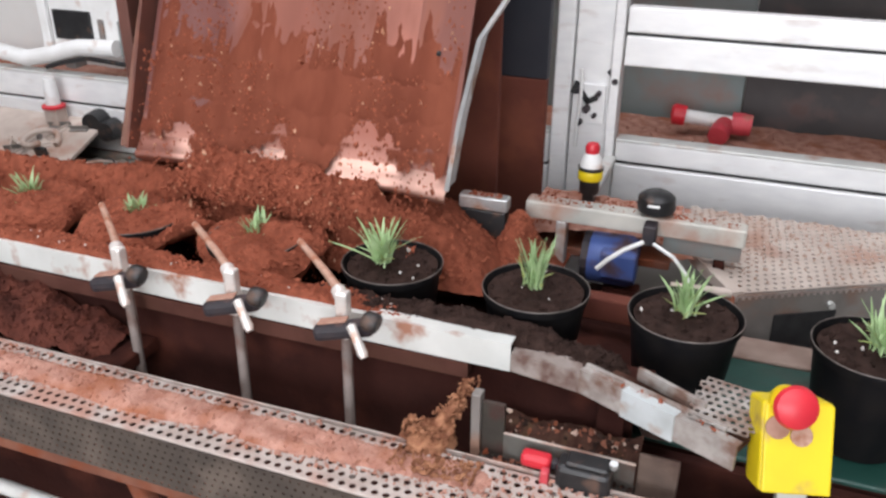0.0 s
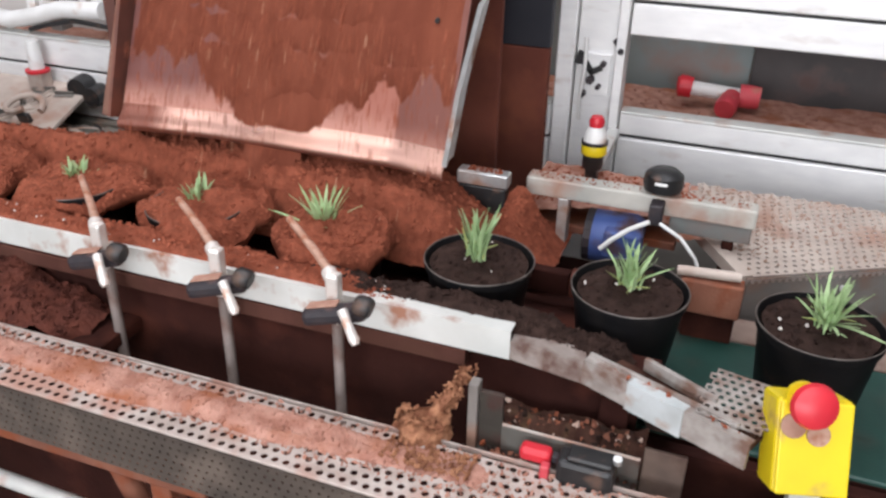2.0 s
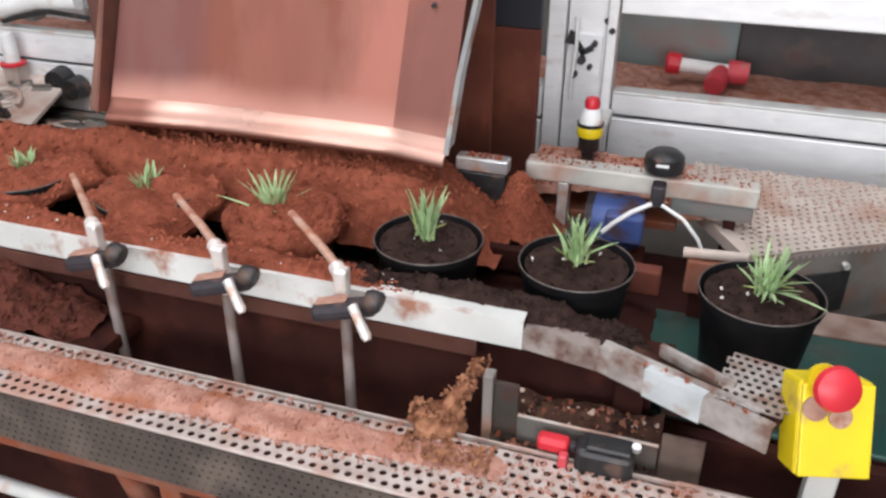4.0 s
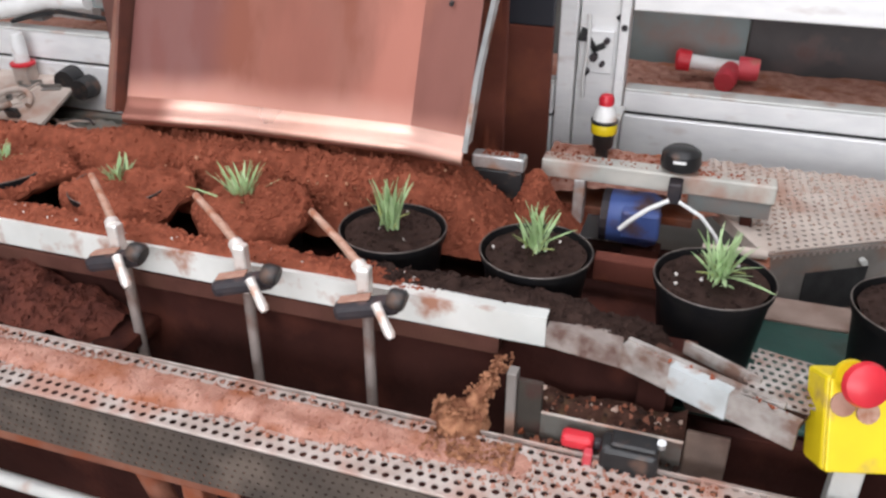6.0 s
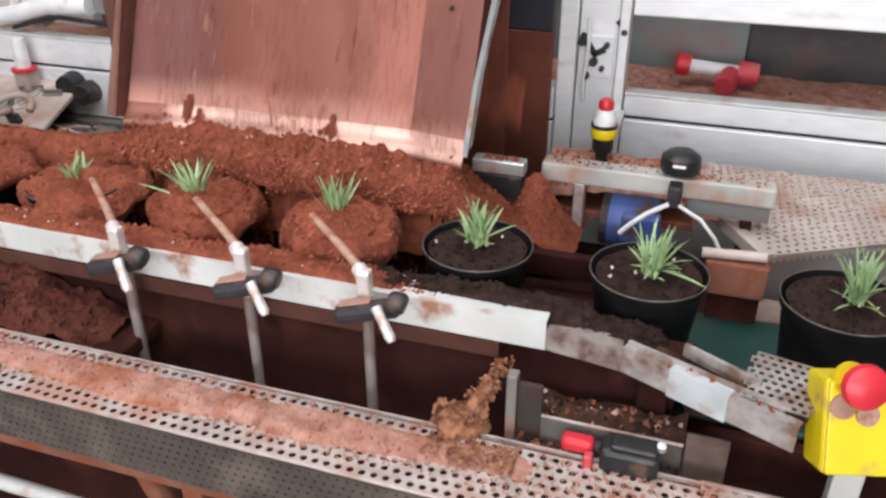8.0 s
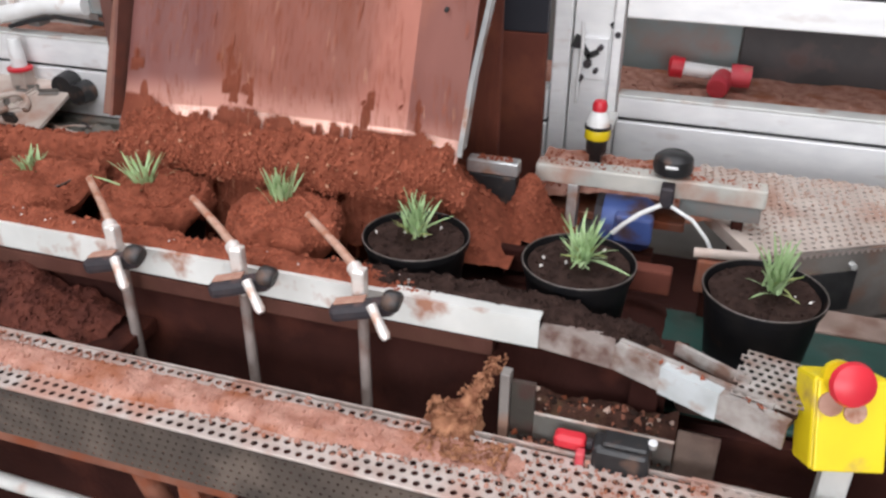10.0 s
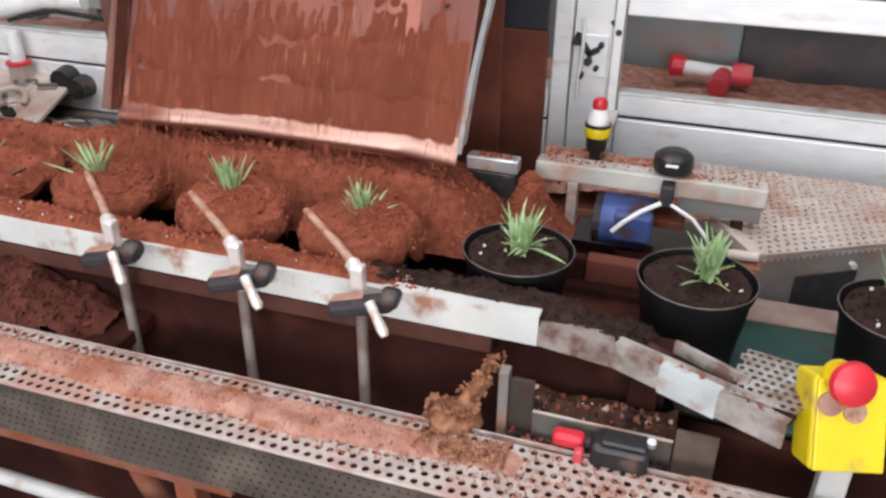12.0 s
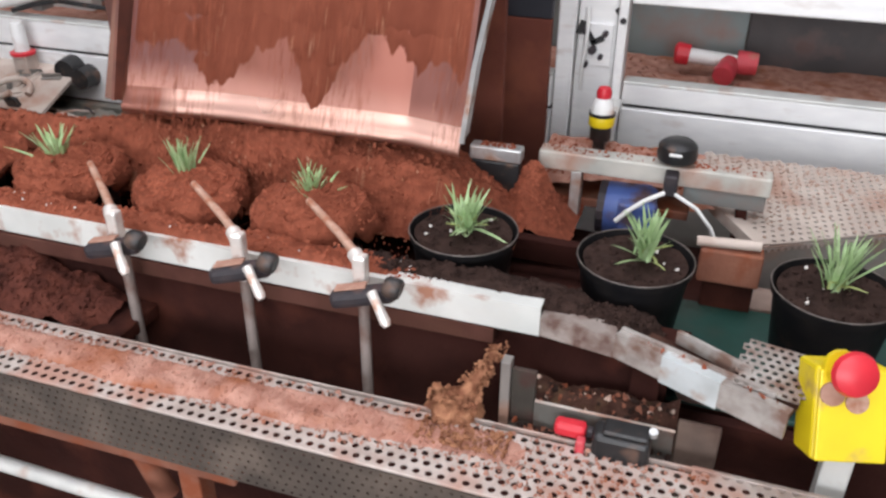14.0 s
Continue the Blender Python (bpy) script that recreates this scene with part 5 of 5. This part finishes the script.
def sliding_piece(seed, index, left):
    """One strip of the soil layer that slides on the chute: x across, y up the plate, z off the plate."""
    rng = np.random.default_rng(700 + seed)
    first, group = index == 0, seed // 10
    w, h, nx, ny = 0.318, (0.10 if first else 0.062), 120, (52 if first else 22)
    low = -0.19 if first else -h

    def top(x, y):
        f = min(1, (w - abs(x)) / 0.012)
        if index < 3:
            # the front of the layer runs down in a tongue along the middle of the plate
            up = y + PIECE * index
            tongue = 0.085 + 0.06 * noise.noise((x * 7, 0, group)) + 0.035 * noise.noise((x * 24, 1, group)) + 0.012 * noise.noise((x * 70, 2, group))
            if group == 2:
                tongue -= 0.16 * math.exp(-((x + 0.015) / 0.13) ** 2) + 0.05 * math.exp(-((x + 0.045) / 0.03) ** 2)
            else:
                tongue += 0.035 - 0.09 * math.exp(-((x - 0.05) / 0.035) ** 2) + 0.04 * math.exp(-((x - 0.15) / 0.08) ** 2) - 0.07 * math.exp(-((x + 0.15) / 0.07) ** 2)
            f = min(f, (up + 0.008 - tongue + 0.015 * noise.noise((x * 90, up * 25, group)) + 0.012 * noise.noise((x * 160, up * 120, group))) / 0.03)
        if left < 3:
            # the layer thins out into streaks towards its end
            up = y + PIECE * (2 - left)
            streak = 0.55 * noise.noise((x * 22, up * 4, group)) + 0.35 * noise.noise((x * 70, up * 9, group + 3)) + 0.2 * noise.noise((x * 150, up * 40, group))
            f = min(f, (streak + 0.50 - (up + 0.05) / 0.20) / 0.25)
        ends = min(1, (min(h - y, y - low) - 0.010 + 0.030 * noise.noise((x * 9, 0.5, seed)) + 0.016 * noise.noise((x * 50, y * 20, seed))) / 0.022)
        f = min(f, ends)
        return trough(x - 0.676) - 0.004 + 0.0068 * max(0, min(1, f)) ** 0.7 * (1 + 0.22 * lumpy(x, y + seed, 0.9, seed))

    verts = [(-w + 2 * w * i / nx, low + (h - low) * j / ny) for j in range(ny + 1) for i in range(nx + 1)]
    solid = [(x, y, top(x, y)) for x, y in verts]
    bare = [z < trough(x - 0.676) - 0.0038 for x, y, z in solid]
    faces = [(j * (nx + 1) + i, j * (nx + 1) + i + 1, (j + 1) * (nx + 1) + i + 1, (j + 1) * (nx + 1) + i) for j in range(ny) for i in range(nx)]
    faces = [f for f in faces if not all(bare[q] for q in f)]
    me = bpy.data.meshes.new("sliding_soil")
    me.from_pydata(solid, [], faces)
    me.update()
    me.polygons.foreach_set("use_smooth", [True] * len(me.polygons))
    me.materials.append(M["flow"])
    ob = new("sliding_soil", me)
    tagged(ob, "layer of red-brown soil sliding down the chute", "soil", "sliding soil", "stuff")
    n = 520
    xs, ys = rng.uniform(-w, w, n), rng.uniform(low, h, n)
    pl = [(x, y, top(x, y)) for x, y in zip(xs, ys) if top(x, y) - trough(x - 0.676) > 0.004]
    if pl:
        cr = crumbs(rng, pl, rng.uniform(0.0010, 0.0030, len(pl)), (1, 1.3, 1))
        mesh_part("loose_soil", cr, "flowcrumb", ob, kind="stuff")
    return ob


def curtain_piece(k):
    """A ragged curtain of soil as it pours over the lip: x across, z up."""
    rng = np.random.default_rng(900 + k)
    w = 0.125

    def skin(x, q):
        crest = 0.082 + 0.022 * noise.noise((x * 16, k, 1)) + 0.014 * noise.noise((x * 50, k, 2))
        crest *= min(1, max(0.3, (w - abs(x)) / 0.05))
        z = -0.02 + crest * q
        y = -0.030 * (1 - q) - 0.016 * math.sin(q * 3.0) + 0.016 * lumpy(x, z, 1.3, k) + 0.02 * q * q
        return x, y, z

    nx, nz = 60, 24
    verts = [skin(-w + 2 * w * i / nx, j / nz) for j in range(nz + 1) for i in range(nx + 1)]
    faces = [(j * (nx + 1) + i, j * (nx + 1) + i + 1, (j + 1) * (nx + 1) + i + 1, (j + 1) * (nx + 1) + i) for j in range(nz) for i in range(nx)]
    me = bpy.data.meshes.new("pouring_soil")
    me.from_pydata(verts, [], faces)
    me.update()
    me.polygons.foreach_set("use_smooth", [True] * len(me.polygons))
    me.materials.append(M["soil"])
    ob = new("pouring_soil", me)
    tagged(ob, "ragged red-brown soil pouring over the chute lip", "soil", "pouring soil", "stuff")
    n = 700
    pl = [skin(x, q) for x, q in zip(rng.uniform(-w, w, n), rng.uniform(0.1, 1.0, n))]
    pl = [(x, y - abs(rng.normal()) * 0.006, z + rng.normal() * 0.006) for x, y, z in pl]
    cr = crumbs(rng, pl, rng.uniform(0.0015, 0.0048, n))
    cr.materials.append(M["crumb"])
    cr.materials.append(M["fleck"])
    pale = np.repeat(rng.uniform(0, 1, n) < 0.022, len(cr.polygons) // n)
    cr.polygons.foreach_set("material_index", pale.astype(np.int32))
    c = new("loose_soil", cr)
    c.parent = ob
    tagged(c, kind="stuff")
    return ob


def strewn():
    rng = np.random.default_rng(91)
    pts = []
    for a, b, w, n in (((-0.040, 0.972, 0.933), (0.155, 0.884, 0.931), 0.006, 24), ((-0.26, 1.485, 0.9585), (0.14, 1.485, 0.9585), 0.013, 130), ((-0.36, 1.415, 0.979), (-0.29, 1.415, 0.979), 0.010, 60)):
        q = rng.uniform(0, 1, n)[:, None]
        p = np.array(a) * (1 - q) + np.array(b) * q
        p[:, 1] += rng.uniform(-w, w, n)
        pts.append(p)
    pts = np.concatenate(pts)
    me = crumbs(rng, pts, rng.uniform(0.0012, 0.0042, len(pts)))
    me.materials.append(M["crumb"])
    tagged(new("strewn_soil", me), "loose soil crumbs strewn on rails and bars", "soil", kind="stuff")
    n = 16
    pts = np.stack([rng.uniform(-1.2, -0.25, n), rng.uniform(1.0, 1.028, n), rng.uniform(0.942, 0.949, n)], 1)
    me = crumbs(rng, pts, rng.uniform(0.0015, 0.0032, n))
    me.materials.append(M["perlite"])
    tagged(new("perlite_grains", me), "white perlite grains in the soil on the rail", "soil", kind="stuff")


# ---- build ----
hall()
machine_frame()
back_hopper()
chute()
bar_group()
right_tray()
conveyor()
lever_clamps()
front_tray()
base_frame()
switch_group()
left_parts()
soil_bank()
strewn()
# the pots stand at slightly uneven distances on the belt
POTS = []
for _k, _x0 in enumerate((-1.69, -1.43, -1.172, -0.925, -0.668, -0.402, -0.155, 0.076, 0.335, 0.599, 0.872, 1.13)):
    POTS.append((_x0, *potted_plant(_k, _x0 < -0.45)))
SHEETS = falling_soil()
LAYERS = [[sliding_piece(10 * k + i, i, n - 1 - i) for i in range(n)] for k, n in ((1, 7), (2, 9))]

CURTAIN = [(-0.90 + 0.112 * k, curtain_piece(k)) for k in range(5)]

# when a layer of soil reaches the lip, which layer it is, its first strip and how many of its strips come down
SPELLS = [(-0.26, 0, 0, 7), (2.0, 1, 0, 9), (4.50, 0, 0, 7), (6.65, 1, 0, 9), (9.20, 0, 0, 7), (12.0, 1, 4, 5), (13.87, 0, 0, 7)]
SLIDE = 0.43


def motions():
    for x0, ob, mound, collar in POTS:
        walk(ob, [(t, pose(x0 - SPEED * t, POT_Y, POT_RIM)) for t in (0.0, 3.5, 7.0, 10.5, 14.0)])
        if x0 < -0.45:
            continue
        # the soil rises in and round the pot while it passes below the chute
        for ob, low, start, way in ((mound, -0.040, -0.415, 0.06), (collar, -0.215, -0.410, 0.058)):
            rows = []
            for i in range(29):
                t = 0.5 * i
                s = min(1, max(0, (start - x0 + SPEED * t) / way))
                rows.append((t, pose(0, 0, low * (1 - s) + (0.016 * s if ob is mound else 0))))
            walk(ob, rows)
    # each sheet slides down in front of the plate, sinks into the bank and goes back up inside the housing
    y0, z0 = 1.285, 1.043
    top = Vector((-0.676, y0, z0)) - LEAN * 0.62
    lip = Vector((-0.676, y0 - 0.035, z0 + 0.02))
    low = Vector((-0.676, y0 - 0.105, z0 - 0.40))
    rest = Vector((-0.676, 1.60, 1.62))
    deep = Vector((-0.676, 1.50, 0.50))
    free = [-9.0] * len(SHEETS)
    rows = [[] for _ in SHEETS]
    rng = random.Random(3)
    for reach, layer, head, count in SPELLS:
        t, b = reach - 0.30, reach + count * PIECE / SLIDE - 0.22
        while t < b:
            k = min(range(len(SHEETS)), key=lambda i: free[i])
            dx = rng.uniform(-0.02, 0.02)
            d = Vector((dx, 0, 0))
            fall = 0.50
            seq = [(t - 0.06, rest), (t, top + d), (t + fall * 0.3, top.lerp(lip, 0.45) + d), (t + fall * 0.6, lip + d), (t + fall * 0.8, lip.lerp(low, 0.48) + d), (t + fall, low + d), (t + fall + 0.1, deep), (t + fall + 0.35, rest)]
            rows[k] += seq
            free[k] = t + fall + 0.36
            t += 0.13
    for ob, r in zip(SHEETS, rows):
        r = [q for q in r if 0.0 <= q[0] <= 14.0]
        if not r or r[0][0] > 0.03:
            r = [(0.0, r[0][1] if r and r[0][0] < 0.3 else rest)] + r
        if r[-1][0] < 13.97:
            r.append((14.0, r[-1][1] if 14.0 - r[-1][0] < 0.1 else rest))
        walk(ob, [(t, Matrix.Translation(p)) for t, p in r])

    # the pouring soil swells below the lip during each spell and sinks into the bank after it
    rng = random.Random(5)
    for k, (x, ob) in enumerate(CURTAIN):
        up, down = Vector((x, y0 - 0.050, z0 - 0.045)), Vector((x, y0 + 0.02, z0 - 0.165))
        rows = []
        for i in range(113):
            t = 0.125 * i
            s = 0
            for reach, layer, head, count in SPELLS:
                a, b = reach + (0.02, 0.02, 0.0, 0.08, 0.12)[k] + (0.25 if k in (0, 4) else 0), reach + count * PIECE / SLIDE + 0.12 * (k % 2)
                fade = 1 if t < b - 0.4 else 1 - 0.28 * (t - b + 0.4) / 0.4 if t < b else 0.72 - 0.72 * (t - b) / 0.75
                s = max(s, min((t - a) / 0.22, fade))
            j = 0.006 * s
            rows.append((t, Matrix.Translation(down.lerp(up, s) + Vector((rng.uniform(-j, j), rng.uniform(-j, j), rng.uniform(-2 * j, j))))))
        walk(ob, rows)

    # the strips slide down the plate, tip over the lip, drop into the bank and go back up behind the plate
    lipv = Vector((-0.676, y0, z0))
    for k, strips in enumerate(LAYERS):
        for i, ob in enumerate(strips):
            waiting = lipv - LEAN * (0.47 + 0.05 * i)
            wait = pose(*waiting, 65.9)
            rows = []
            for reach, layer, head, count in SPELLS:
                if layer != k or not head <= i < head + count:
                    continue
                at = lambda s: reach + ((i - head + 0.5) * PIECE - s) / SLIDE
                path = [(at(0.47 + 0.05 * i), wait)]
                for s in (0.30, 0.15, 0.06, 0.03):
                    path.append((at(s), pose(*(lipv - LEAN * s), 65.9)))
                e = at(0.03)
                path += [(e + 0.06, pose(-0.676, y0 - 0.018, z0 + 0.006, 60)), (e + 0.13, pose(-0.676, y0 - 0.032, z0 - 0.026, 58)), (e + 0.19, pose(-0.676, y0 - 0.030, z0 - 0.085, 64)),
                         (e + 0.26, pose(-0.676, y0 - 0.010, z0 - 0.16, 66)), (e + 0.34, pose(-0.676, y0 + 0.02, z0 - 0.26, 66)), (e + 0.50, pose(-0.676, 1.50, 0.62, 66)),
                         (e + 0.80, pose(-0.676, 1.78, 1.30, 66)), (e + 1.10, pose(-0.676, 1.80, 1.98, 66)), (e + 1.25, wait)]
                if rows and path[0][0] <= rows[-1][0]:
                    path = [q for q in path if q[0] > rows[-1][0] + 0.03]
                rows += path
            before = [q for q in rows if q[0] <= 0]
            rows = [q for q in rows if 0 < q[0] < 14.0]
            if before:
                late = before[-1]
                nxt = rows[0] if rows else late
                f = -late[0] / max(nxt[0] - late[0], 0.01)
                rows = [(0.0, late[1].lerp(nxt[1], min(1, max(0, f))))] + rows
            else:
                rows = [(0.0, rows[0][1] if rows else wait)] + rows
            ahead = [(reach, head) for reach, layer, head, count in SPELLS if layer == k and reach + (i - head + 0.5) * PIECE / SLIDE > 13.9 and head <= i < head + count]
            if ahead:
                s = (ahead[0][0] - 14.0) * SLIDE + (i - ahead[0][1] + 0.5) * PIECE
                rows = [q for q in rows if q[0] < 13.95]
                rows.append((14.0, pose(*(lipv - LEAN * s), 65.9)))
            elif rows[-1][0] < 13.97:
                rows.append((14.0, rows[-1][1]))
            walk(ob, rows)


motions()
